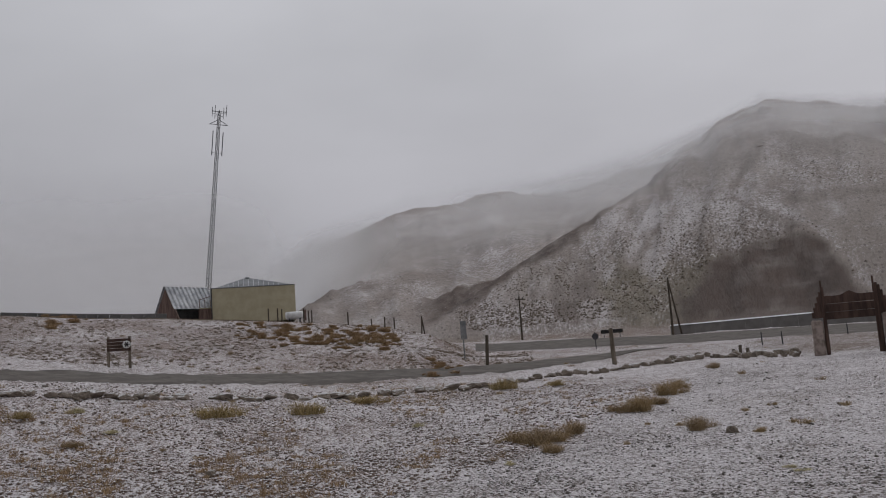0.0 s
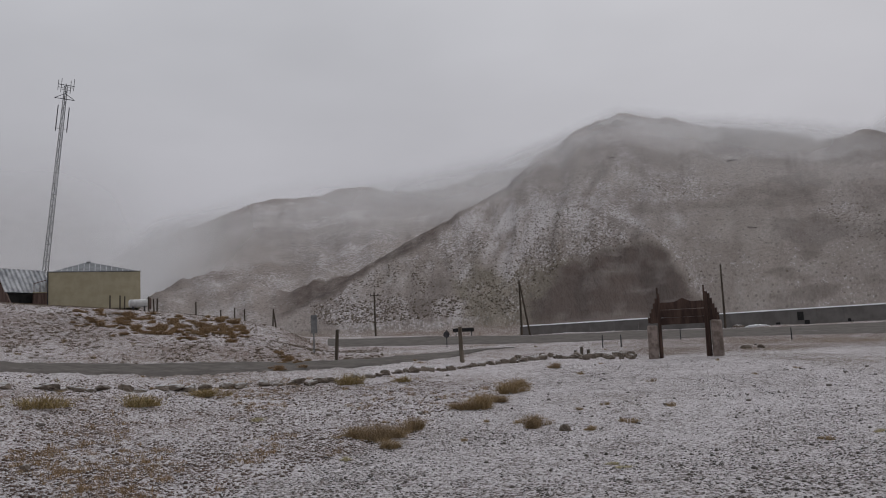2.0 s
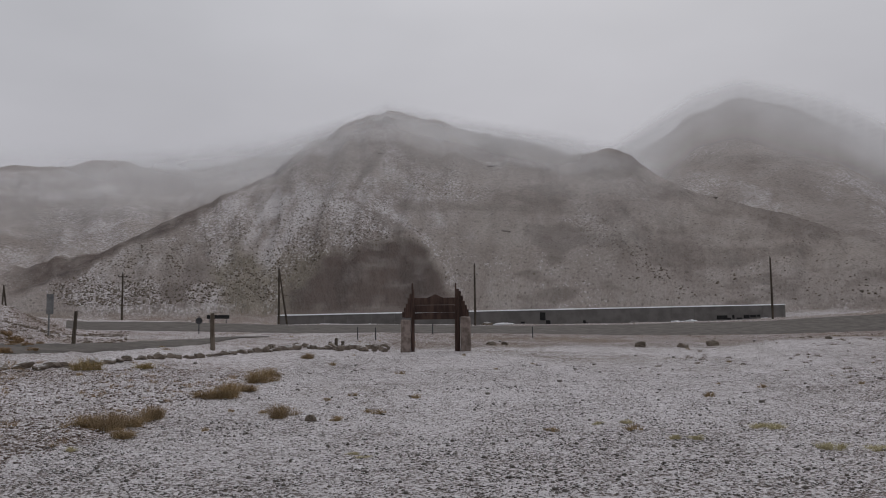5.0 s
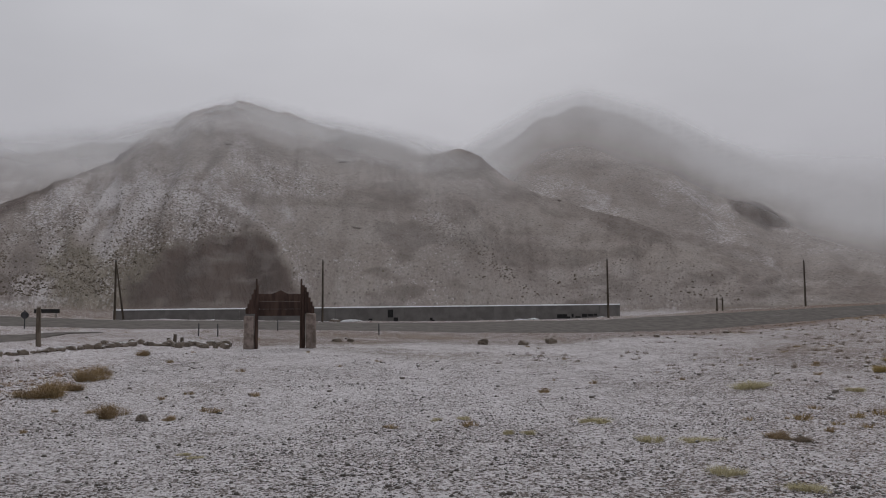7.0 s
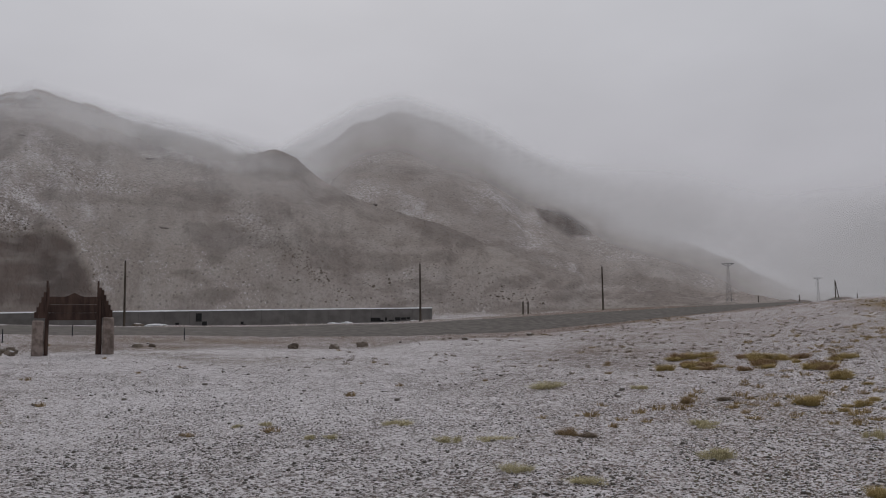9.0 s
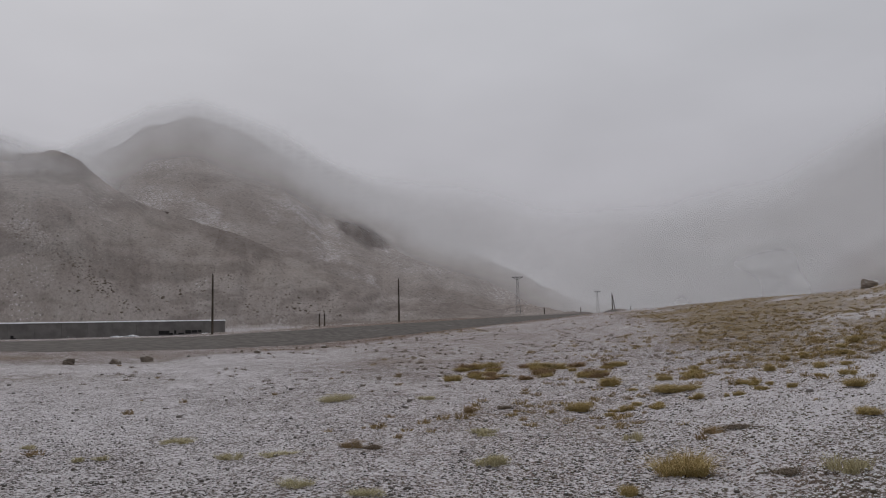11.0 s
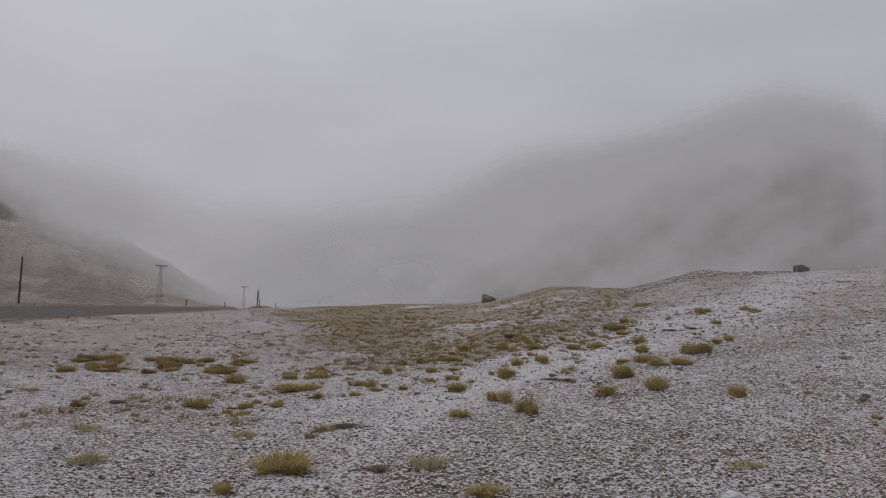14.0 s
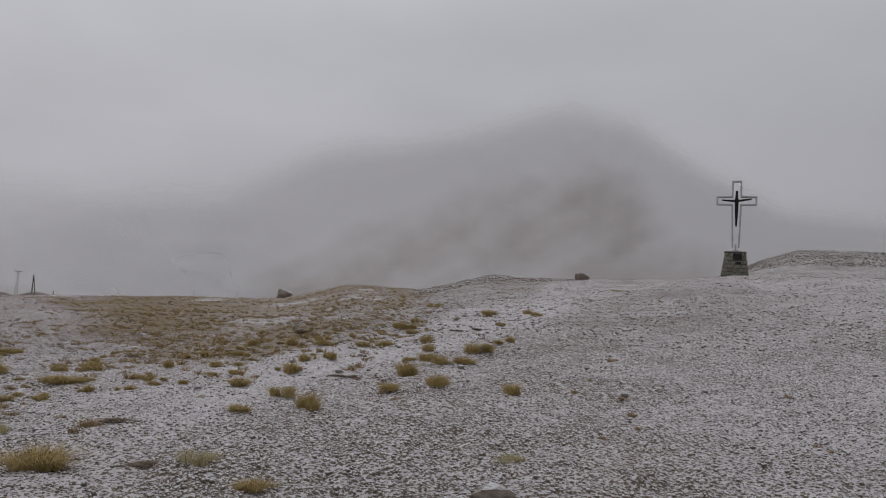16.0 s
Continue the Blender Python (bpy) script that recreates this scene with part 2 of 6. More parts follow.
# ---- materials ----
class Mat:
    def __init__(self, name, rough=0.85, metal=0.0):
        self.m = bpy.data.materials.new(name)
        self.m.use_nodes = True
        self.nt = self.m.node_tree
        self.b = self.nt.nodes["Principled BSDF"]
        self.b.inputs["Roughness"].default_value = rough
        self.b.inputs["Metallic"].default_value = metal
        self.b.inputs["Specular IOR Level"].default_value = 0.3
        self.tc = self.nt.nodes.new("ShaderNodeTexCoord")

    def n(self, kind):
        return self.nt.nodes.new(kind)

    def link(self, a, b):
        self.nt.links.new(a, b)

    def noise(self, scale, detail=4.0, rough=0.55, stretch=None, kind="noise", src=None):
        src = src or self.tc.outputs["Object"]
        if stretch:
            mp = self.n("ShaderNodeMapping")
            mp.inputs["Scale"].default_value = stretch
            self.link(src, mp.inputs[0])
            src = mp.outputs[0]
        t = self.n("ShaderNodeTexNoise" if kind == "noise" else "ShaderNodeTexVoronoi")
        t.inputs["Scale"].default_value = scale
        if kind == "noise":
            t.inputs["Detail"].default_value = detail
            t.inputs["Roughness"].default_value = rough
            self.link(src, t.inputs["Vector"])
            return t.outputs["Fac"]
        self.link(src, t.inputs["Vector"])
        return t.outputs["Distance"]

    def span(self, v, a, b, lo=0.0, hi=1.0):
        r = self.n("ShaderNodeMapRange")
        r.interpolation_type = "SMOOTHSTEP"
        for key, val in (("From Min", a), ("From Max", b), ("To Min", lo), ("To Max", hi)):
            r.inputs[key].default_value = val
        self.link(v, r.inputs["Value"])
        return r.outputs["Result"]

    def math(self, op, a, b):
        t = self.n("ShaderNodeMath")
        t.operation = op
        for k, v in enumerate((a, b)):
            if isinstance(v, (int, float)):
                t.inputs[k].default_value = v
            else:
                self.link(v, t.inputs[k])
        return t.outputs[0]

    def mix(self, fac, a, b, kind="MIX"):
        t = self.n("ShaderNodeMixRGB")
        t.blend_type = kind
        for k, v in (("Fac", fac), ("Color1", a), ("Color2", b)):
            if isinstance(v, (int, float)):
                t.inputs[k].default_value = v
            elif isinstance(v, tuple):
                t.inputs[k].default_value = (*v, 1) if len(v) == 3 else v
            else:
                self.link(v, t.inputs[k])
        return t.outputs["Color"]

    def attr(self, name):
        t = self.n("ShaderNodeAttribute")
        t.attribute_name = name
        return t

    def random(self):
        return self.n("ShaderNodeObjectInfo").outputs["Random"]

    def bump(self, v, strength=0.4, dist=0.02):
        t = self.n("ShaderNodeBump")
        t.inputs["Strength"].default_value = strength
        t.inputs["Distance"].default_value = dist
        self.link(v, t.inputs["Height"])
        self.link(t.outputs[0], self.b.inputs["Normal"])

    def color(self, c):
        if isinstance(c, tuple):
            self.b.inputs["Base Color"].default_value = (*c, 1)
        else:
            self.link(c, self.b.inputs["Base Color"])
        return self.m


def two_tone(name, dark, light, scale, rough=0.85, stretch=None, bump=0.3, dist=0.01, lo=0.35, hi=0.65, metal=0.0, vary=0.0):
    k = Mat(name, rough, metal)
    v = k.noise(scale, 5, 0.6, stretch)
    big = k.noise(scale * 0.13, 3, 0.5)
    c = k.mix(k.span(v, lo, hi), dark, light)
    c = k.mix(k.span(big, 0.3, 0.7, 0.0, 0.35), c, tuple(0.6 * q for q in dark))
    if vary:
        c = k.mix(k.math("MULTIPLY", k.random(), vary), c, light)
    k.bump(v, bump, dist)
    return k.color(c)


def ground_material():
    k = Mat("snow_dusted_gravel", 0.9)
    zone = k.attr("zone")
    sep = k.n("ShaderNodeSeparateColor")
    k.link(zone.outputs["Color"], sep.inputs[0])
    snow_amount, soil_and_shade, turf = sep.outputs[0], sep.outputs[1], sep.outputs[2]
    coarse = zone.outputs["Alpha"]
    zone2 = k.attr("zone_far")
    sep2 = k.n("ShaderNodeSeparateColor")
    k.link(zone2.outputs["Color"], sep2.inputs[0])
    hill, scrub, warm = sep2.outputs[0], sep2.outputs[1], sep2.outputs[2]
    fall = k.attr("slope").outputs["Vector"]  # runs along and down the hillsides
    grit = k.noise(22, 5, 0.8)
    grit2 = k.noise(7.0, 5, 0.75)
    pebbles = k.noise(26, kind="voronoi")
    # bare ground: stony lot, brown soil, turf
    stone = k.mix(k.span(grit, 0.3, 0.7), (0.062, 0.047, 0.039), (0.20, 0.158, 0.132))
    stone = k.mix(k.math("MULTIPLY", coarse, 0.85), stone, k.mix(k.span(grit, 0.3, 0.7), (0.062, 0.055, 0.041), (0.215, 0.192, 0.15)))
    stone = k.mix(k.math("MULTIPLY", warm, 0.75), stone, k.mix(k.span(grit2, 0.3, 0.7), (0.105, 0.064, 0.047), (0.245, 0.168, 0.122)))
    turf_c = k.mix(k.span(k.noise(2.2, 6, 0.7), 0.3, 0.7), (0.105, 0.072, 0.036), (0.29, 0.208, 0.092))
    # hillsides: pale scree, olive scrubland, dark red-brown soil, which also colours painted shade
    blotch, runnel = k.noise(0.030, 6, 0.62, src=fall), k.noise(0.10, 5, 0.6, (1.0, 0.5, 1.0), src=fall)
    hill_c = k.mix(k.span(blotch, 0.32, 0.68), (0.238, 0.200, 0.180), (0.326, 0.281, 0.254))
    hill_c = k.mix(k.span(runnel, 0.38, 0.68, 0, 0.6), hill_c, (0.360, 0.322, 0.298))
    hill_c = k.mix(k.span(k.noise(0.9, 4, 0.7, src=fall), 0.40, 0.7, 0, 0.5), hill_c, (0.120, 0.098, 0.083))
    hill_c = k.mix(k.math("MULTIPLY", warm, 0.75), hill_c, k.mix(k.span(k.noise(0.25, 5, 0.65, src=fall), 0.35, 0.65), (0.120, 0.098, 0.062), (0.205, 0.176, 0.125)))
    soil_shade_c = k.mix(k.span(k.noise(0.11, 6, 0.65, (1.0, 0.35, 1.0), src=fall), 0.3, 0.7), (0.050, 0.032, 0.025), (0.098, 0.067, 0.053))
    base = k.mix(hill, stone, hill_c)
    base = k.mix(soil_and_shade, base, soil_shade_c)
    base = k.mix(turf, base, turf_c)
    # snow lies between the stones near by and in thin flecks on the hills
    cells = k.math("MULTIPLY", k.math("SUBTRACT", k.noise(19, kind="voronoi"), 0.42), 1.2)
    fine = k.math("MULTIPLY", k.math("SUBTRACT", k.noise(36, 4, 0.7), 0.5), 2.7)
    mid = k.math("MULTIPLY", k.math("ADD", k.math("SUBTRACT", grit2, 0.5), k.math("MULTIPLY", k.math("SUBTRACT", k.noise(2.6, 4, 0.75), 0.5), 0.8)), 1.1)
    mid = k.math("MULTIPLY", mid, k.math("SUBTRACT", 1.0, k.math("MULTIPLY", coarse, 0.5)))
    geo = k.n("ShaderNodeNewGeometry")
    face = k.n("ShaderNodeSeparateXYZ")
    k.link(geo.outputs["Normal"], face.inputs[0])
    lie = k.math("MULTIPLY", k.math("SUBTRACT", face.outputs["Z"], 0.965), 2.2)
    near_cover = k.math("ADD", k.math("MULTIPLY", k.math("ADD", k.math("ADD", cells, fine), mid), k.math("ADD", 1.0, k.math("MULTIPLY", coarse, 1.05))), lie)
    fleck = k.math("MULTIPLY", k.math("SUBTRACT", k.noise(1.0, 5, 0.75, src=fall), 0.5), 3.3)
    drift = k.math("MULTIPLY", k.math("SUBTRACT", k.noise(0.055, 6, 0.68, (1.0, 0.45, 1.0), src=fall), 0.5), 1.15)
    gather = k.span(k.noise(0.022, 5, 0.6, src=fall), 0.42, 0.60, 0.25, 1.0)
    far_cover = k.math("ADD", k.math("MULTIPLY", fleck, gather), drift)
    cover = k.n("ShaderNodeMix")
    k.link(hill, cover.inputs[0])
    k.link(near_cover, cover.inputs[2])
    k.link(far_cover, cover.inputs[3])
    snow = k.span(k.math("ADD", cover.outputs[0], snow_amount), 0.28, 0.74)
    snow = k.math("MULTIPLY", snow, k.math("SUBTRACT", 1.0, k.math("MULTIPLY", hill, 0.30)))
    snow_c = k.mix(k.span(grit2, 0.3, 0.7), (0.522, 0.49, 0.498), (0.755, 0.722, 0.732))
    c = k.mix(snow, base, snow_c)
    dots = k.span(k.math("ADD", k.noise(0.62, kind="voronoi", src=fall), k.math("MULTIPLY", k.noise(1.9, 4, 0.75, src=fall), 0.55)), 0.40, 0.60, 0.85, 0.0)
    c = k.mix(k.math("MULTIPLY", dots, scrub), c, (0.098, 0.081, 0.067))
    specks = k.span(k.noise(0.42, kind="voronoi", src=fall), 0.12, 0.24, 0.6, 0.0)
    c = k.mix(k.math("MULTIPLY", specks, hill), c, (0.085, 0.070, 0.057))
    h = k.math("ADD", k.math("MULTIPLY", pebbles, 0.6), k.math("ADD", grit, k.math("MULTIPLY", cells, -0.5)))
    k.bump(h, 0.9, 0.045)
    crag = k.n("ShaderNodeBump")  # broken rock and runnels on the hills
    crag.inputs["Distance"].default_value = 1.6
    k.link(k.math("MULTIPLY", hill, 0.85), crag.inputs["Strength"])
    k.link(k.math("ADD", k.noise(0.35, 6, 0.68, src=fall), k.math("MULTIPLY", runnel, 0.8)), crag.inputs["Height"])
    k.link(k.b.inputs["Normal"].links[0].from_socket, crag.inputs["Normal"])
    k.link(crag.outputs[0], k.b.inputs["Normal"])
    return k.color(c)


GROUND = ground_material()


# ---- the ground: one sheet, finer near the eye ----
def hill_masks(az, r, z):
    el = np.degrees(np.arctan2(z - EYE, r))
    x, y = r * np.sin(np.radians(az)), r * np.cos(np.radians(az))
    wob = 1.6 * fbm(az * 0.5, el * 0.6, 4, 77)
    hill = smooth(100, 118, r)
    snow = np.full_like(r, 0.49)
    snow += (0.18 * fbm(x / 0.8, y / 0.8, 3, 12) + (0.24 - 0.12 * smooth(22, 34, az) * (1 - smooth(84, 100, az))) * fbm(x / 4, y / 4, 4, 13)) * (1 - hill)
    # graded strip beside the main road and the dark shoulder keep little snow
    rs, _ = profile(az)
    lot = smooth(0, 3, r - rs[3]) * (1 - smooth(15, 30, r - rs[7])) * smooth(27, 36, az) * (1 - smooth(88, 97, az))
    snow -= 0.36 * lot * (1 - hill)
    snow -= 0.31 * smooth(62, 80, az) * (1 - smooth(100, 110, az)) * smooth(14, 26, r) * (1 - hill)
    line = np.interp(az, (92, 103, 115, 121, 128, 134, 141), (-14, -9, -3.3, -1.7, 1.1, 3.9, 6.0))
    bare = smooth(-0.2, 1.2, line - el + 0.5 * wob) * smooth(99, 111, az) * (1 - hill)
    drift = smooth(-0.6, 0.4, el - line) * (1 - smooth(1.6, 3.4, el - line + 0.6 * wob)) * smooth(103, 112, az) * (1 - smooth(133, 137, az)) * (1 - hill)
    snow += 0.20 * drift - bare * (0.23 - 0.07 * smooth(136, 150, az)) * (1 + 0.6 * fbm(x / 3, y / 3, 3, 83))
    snow -= 0.13 * smooth(-5, 2, el) * bare
    sward = smooth(-0.4, 1.2, el - np.maximum(line + 2.8, -1.3) + 0.8 * wob) * smooth(94, 101, az) * (1 - smooth(120.5, 123.5, az)) * (r < 100) * (el < 8)
    snow += 0.34 * fbm(x / 1.6, y / 1.6, 4, 85) * smooth(92, 104, az) * (1 - hill)
    mound = smooth(-0.3, 0.8, el - line - 1.8 + 0.4 * wob) * smooth(120.5, 123.5, az) * (1 - smooth(135, 138, az)) * (r < 100)
    snow -= 0.28 * mound
    snow -= 0.07 * smooth(56, 74, az) * (1 - smooth(98, 108, az)) * (1 - smooth(14, 24, r))
    snow -= 0.20 * smooth(124, 134, az) * smooth(30, 48, r) * (1 - hill)
    snow += 0.10 * smooth(100, 112, az) * (1 - smooth(30, 45, r)) * (1 - hill)
    snow += 0.13 * smooth(132, 150, az) * (1 - hill) - 0.42 * smooth(134, 142, az) * smooth(58, 72, r) * (1 - hill)
    wild = rough(az, r)
    snow -= wild * (-0.01 + 0.21 * smooth(27, 32, r) + 0.22 * np.clip(fbm(x / 2.5, y / 2.5, 3, 19), 0, 1)) * (1 - hill)
    snow -= 0.02 * (1 - wild) * (1 - smooth(70, 90, az)) * (1 - hill)
    snow -= hill * (0.24 * smooth(94, 100, az) + 0.16 * smooth(44, 60, az) * (1 - smooth(94, 100, az)))
    snow -= hill * 0.13 * smooth(35, 44, az) * (1 - smooth(90, 97, az)) * (r < 600)
    snow -= hill * 0.08 * (r > 600) * (1 - smooth(20, 30, az))
    snow -= hill * 0.14 + 0.16 * smooth(80, 98, r) * (1 - hill)
    snow += hill * (0.06 * smooth(180, 300, r) - 0.06) * (1 - smooth(16, 26, az))
    snow += hill * ((0.18 + 0.12 * (r > 600)) * fbm(x / 70, y / 70, 4, 90) + (0.05 + 0.15 * (r > 600)) * fbm(az * 1.0 + r / 90 + 3 * fbm(x / 50, y / 50, 2, 97), r / 70, 5, 95)) * (1 - 0.3 * smooth(92, 100, az))
    right = np.interp(el, (1.3, 2.9, 5.8, 7.8, 9.2, 10.3), (39.0, 38.6, 36.8, 35.4, 33.4, 31.6)) + 0.35 * wob
    near = hill * (r < 560)
    soil_and_shade = smooth(-1.6, 1.4, az - 24.2 - 0.66 * el + 1.5 * wob) * smooth(-0.2, 0.9, right - az) * smooth(-0.5, 1.3, 7.9 + 0.25 * np.minimum(az - 31, 3) - el + 1.3 * wob) * near
    patch = smooth(-0.12, 0.14, fbm(az * 0.42, el * 0.6, 3, 66) + 0.07)
    low = near * smooth(11, 15, az) * (1 - smooth(26.5, 29, az)) * (1 - smooth(5.0, 8.0, el + wob))
    soil_and_shade = np.maximum(soil_and_shade, 0.45 * low * (1 - patch) * smooth(15.5, 17, az) * (1 - smooth(18.5, 20, az)))
    ridge = np.interp(az, (5.5, 8, 12.7, 18, 24, 27.3, 33), (3.2, 4.2, 6.9, 9.5, 13.1, 15.35, 17.3))
    under = ridge - el
    # shaded side below the spur's ridge, put into the ground colour
    soil_and_shade = np.maximum(soil_and_shade, 0.85 * near * smooth(0.95, 0.25, under + 0.6 * wob) * smooth(5, 7, az) * (1 - smooth(24, 27.5, az)))
    strip = np.interp(el, (2.3, 4.9, 6.9, 9.5), (57.8, 55.6, 53.4, 50.9))
    soil_and_shade = np.maximum(soil_and_shade, 0.28 * near * smooth(1.4, 0.4, np.abs(az - strip) + 0.9 * wob) * smooth(1.5, 3, el) * (1 - smooth(8.5, 9.8, el)))
    seam = np.abs(el - 11.0 + 0.42 * (az - 57)) + 0.7 * wob
    crags = near * smooth(1.3, 0.5, seam) * smooth(56, 57.5, az) * (1 - smooth(66, 68, az))
    crags = np.maximum(crags, near * smooth(1.3, 0.6, np.hypot((az - 50.8) / 2.6, (el - 13.3) / 1.0) + 0.5 * wob))
    soil_and_shade = np.maximum(soil_and_shade, 0.5 * crags)
    fan = near * smooth(0.4, 1.6, under + wob) * smooth(7, 9, az) * (1 - smooth(-0.2, 1.6, az - np.maximum(27.5 + 0.3 * el, right * (el > 7)) - wob)) * (1 - smooth(10.4, 12.0, el + wob)) * (0.2 + 0.8 * patch)
    snow += 0.08 * fan * (1 - soil_and_shade) + 0.16 * near * np.exp(-((az - right - 0.5) / 0.45) ** 2) * smooth(2.5, 4, el) * (1 - smooth(9, 10.5, el))
    soil_and_shade = np.maximum(soil_and_shade, 0.85 * smooth(1.15, 0.75, np.hypot((az - 73.3) / 2.3, (r - 788) / 30) + 0.25 * wob))
    # shade beside a spur, terrace and gully, painted as dark soil-coloured bands
    shade_and_patches = 0.5 * smooth(0.75, 0.2, np.abs(el - 9.3 + 0.76 * (az - 51.4)) + 0.5 * wob) * smooth(50.5, 52, az) * (1 - smooth(56, 57.5, az))
    shade_and_patches = np.maximum(shade_and_patches, 0.28 * smooth(0.5, 0.1, np.abs(el - 10.25 + 0.04 * (az - 33)) + 0.25 * wob) * smooth(33, 35, az) * (1 - smooth(46, 49, az)))
    shade_and_patches = np.maximum(shade_and_patches, 0.35 * smooth(0.6, 0.15, np.abs(az - 32.6 + 0.75 * (14.6 - el)) + 0.3 * wob) * smooth(11, 12, el) * (1 - smooth(14.2, 15, el)))
    # patches of brown soil on the slopes
    shade_and_patches = np.maximum(shade_and_patches, 0.45 * smooth(0.06, 0.3, fbm(az * 0.3, el * 0.8, 4, 72)) * smooth(56, 60, az) * (1 - smooth(6, 8, el)))
    shade_and_patches = np.maximum(shade_and_patches, 0.40 * smooth(0.10, 0.34, fbm(az * 0.22, el * 0.55, 4, 73)) * smooth(38, 41, az))
    soil_and_shade = np.maximum(soil_and_shade, near * shade_and_patches)
    gash = near * smooth(0.9, 0.3, np.abs(az - np.interp(el, (7.4, 9.2, 10.6), (35.0, 32.6, 30.2))) + 0.6 * wob) * smooth(7, 8, el) * (1 - smooth(10.2, 11.2, el))
    soil_and_shade = np.maximum(soil_and_shade, 0.3 * gash)
    soil_and_shade = np.clip(soil_and_shade * (0.97 + 0.5 * fbm(x / 6, y / 6, 3, 44) + 0.45 * fbm(az * 0.9, el * 0.9, 3, 45)), 0, 1)
    snow -= 0.6 * soil_and_shade
    turf = smooth(-0.16, 0.5, fbm(x / 7, y / 7, 4, 21) + 0.5 * smooth(88, 106, az) * (1 - smooth(128, 138, az)) * smooth(15, 26, r) * (1 - smooth(85, 110, r)) - 0.32)
    turf = np.clip(turf, 0, 1) * (1 - hill) * smooth(9, 16, r) * (1 - smooth(134, 140, az)) * (0.35 + 0.65 * smooth(80, 95, az))
    turf = np.maximum(turf, 0.95 * sward * smooth(-0.60, -0.08, fbm(x / 4, y / 4, 5, 23, 0.65))) * (1 - smooth(121, 124, az))
    snow -= 0.75 * turf
    outcrop = near * smooth(1.25, 0.75, np.hypot((az - 28.6) / 4.2, (el - 8.4) / 3.1) + 0.35 * wob)
    olive = near * smooth(19.0, 21.0, az + wob) * (1 - smooth(25.5, 27.5, az - 0.3 * el + wob)) * (1 - smooth(5.6, 7.6, el + wob))
    thicket = near * smooth(9, 11, az) * (1 - smooth(19.5, 22, az)) * (1 - smooth(3.6, 5.4, el + wob))
    band = near * smooth(1.5, 0.5, np.abs(el - 9.1 + 0.66 * (az - 47.6)) + 0.8 * wob) * smooth(46.5, 48.5, az) * (1 - smooth(54, 56, az))
    runs = near * smooth(0.0, 0.22, fbm(az * 0.5 - el * 0.32, el * 0.10 + az * 0.05, 3, 93)) * smooth(6, 9, az) * (1 - smooth(25, 31, az - 0.2 * el)) * smooth(3.5, 5.5, el) * (1 - smooth(11, 13, el))
    snow += 0.17 * runs * (1 - soil_and_shade)
    snow += 0.10 * outcrop * (1 - soil_and_shade) + 0.13 * thicket + 0.10 * band
    scrub = hill * smooth(-0.1, 0.35, fbm(x / 55, y / 55, 3, 33) - 0.05) * (0.5 - 0.42 * smooth(36, 44, az))
    scrub = np.clip(np.maximum.reduce([scrub, 0.75 * fan * (1 - 0.85 * runs), 0.9 * crags, 0.95 * outcrop, 0.9 * thicket, 0.55 * olive, 0.6 * band]), 0, 1) * (1 - 0.75 * soil_and_shade)
    warm = (wild * (0.75 + 0.8 * fbm(x / 3, y / 3, 3, 61)) + 0.75 * smooth(60, 85, az) * (1 - smooth(128, 145, az)) * (1 - 0.85 * bare) + 0.5 * lot) * (1 - hill)
    warm = np.maximum(warm, 0.85 * smooth(78, 90, az) * (1 - smooth(140, 150, az)) * (1 - hill) * (0.8 + 0.9 * fbm(x / 2.2, y / 2.2, 3, 62)))
    warm = warm + np.maximum(olive, 0.12 * near * smooth(-0.05, 0.2, fbm(az * 0.12, el * 0.3, 3, 68)) * (1 - smooth(9, 13, el)))
    return snow, soil_and_shade, turf, hill, scrub, np.clip(warm, 0, 1)


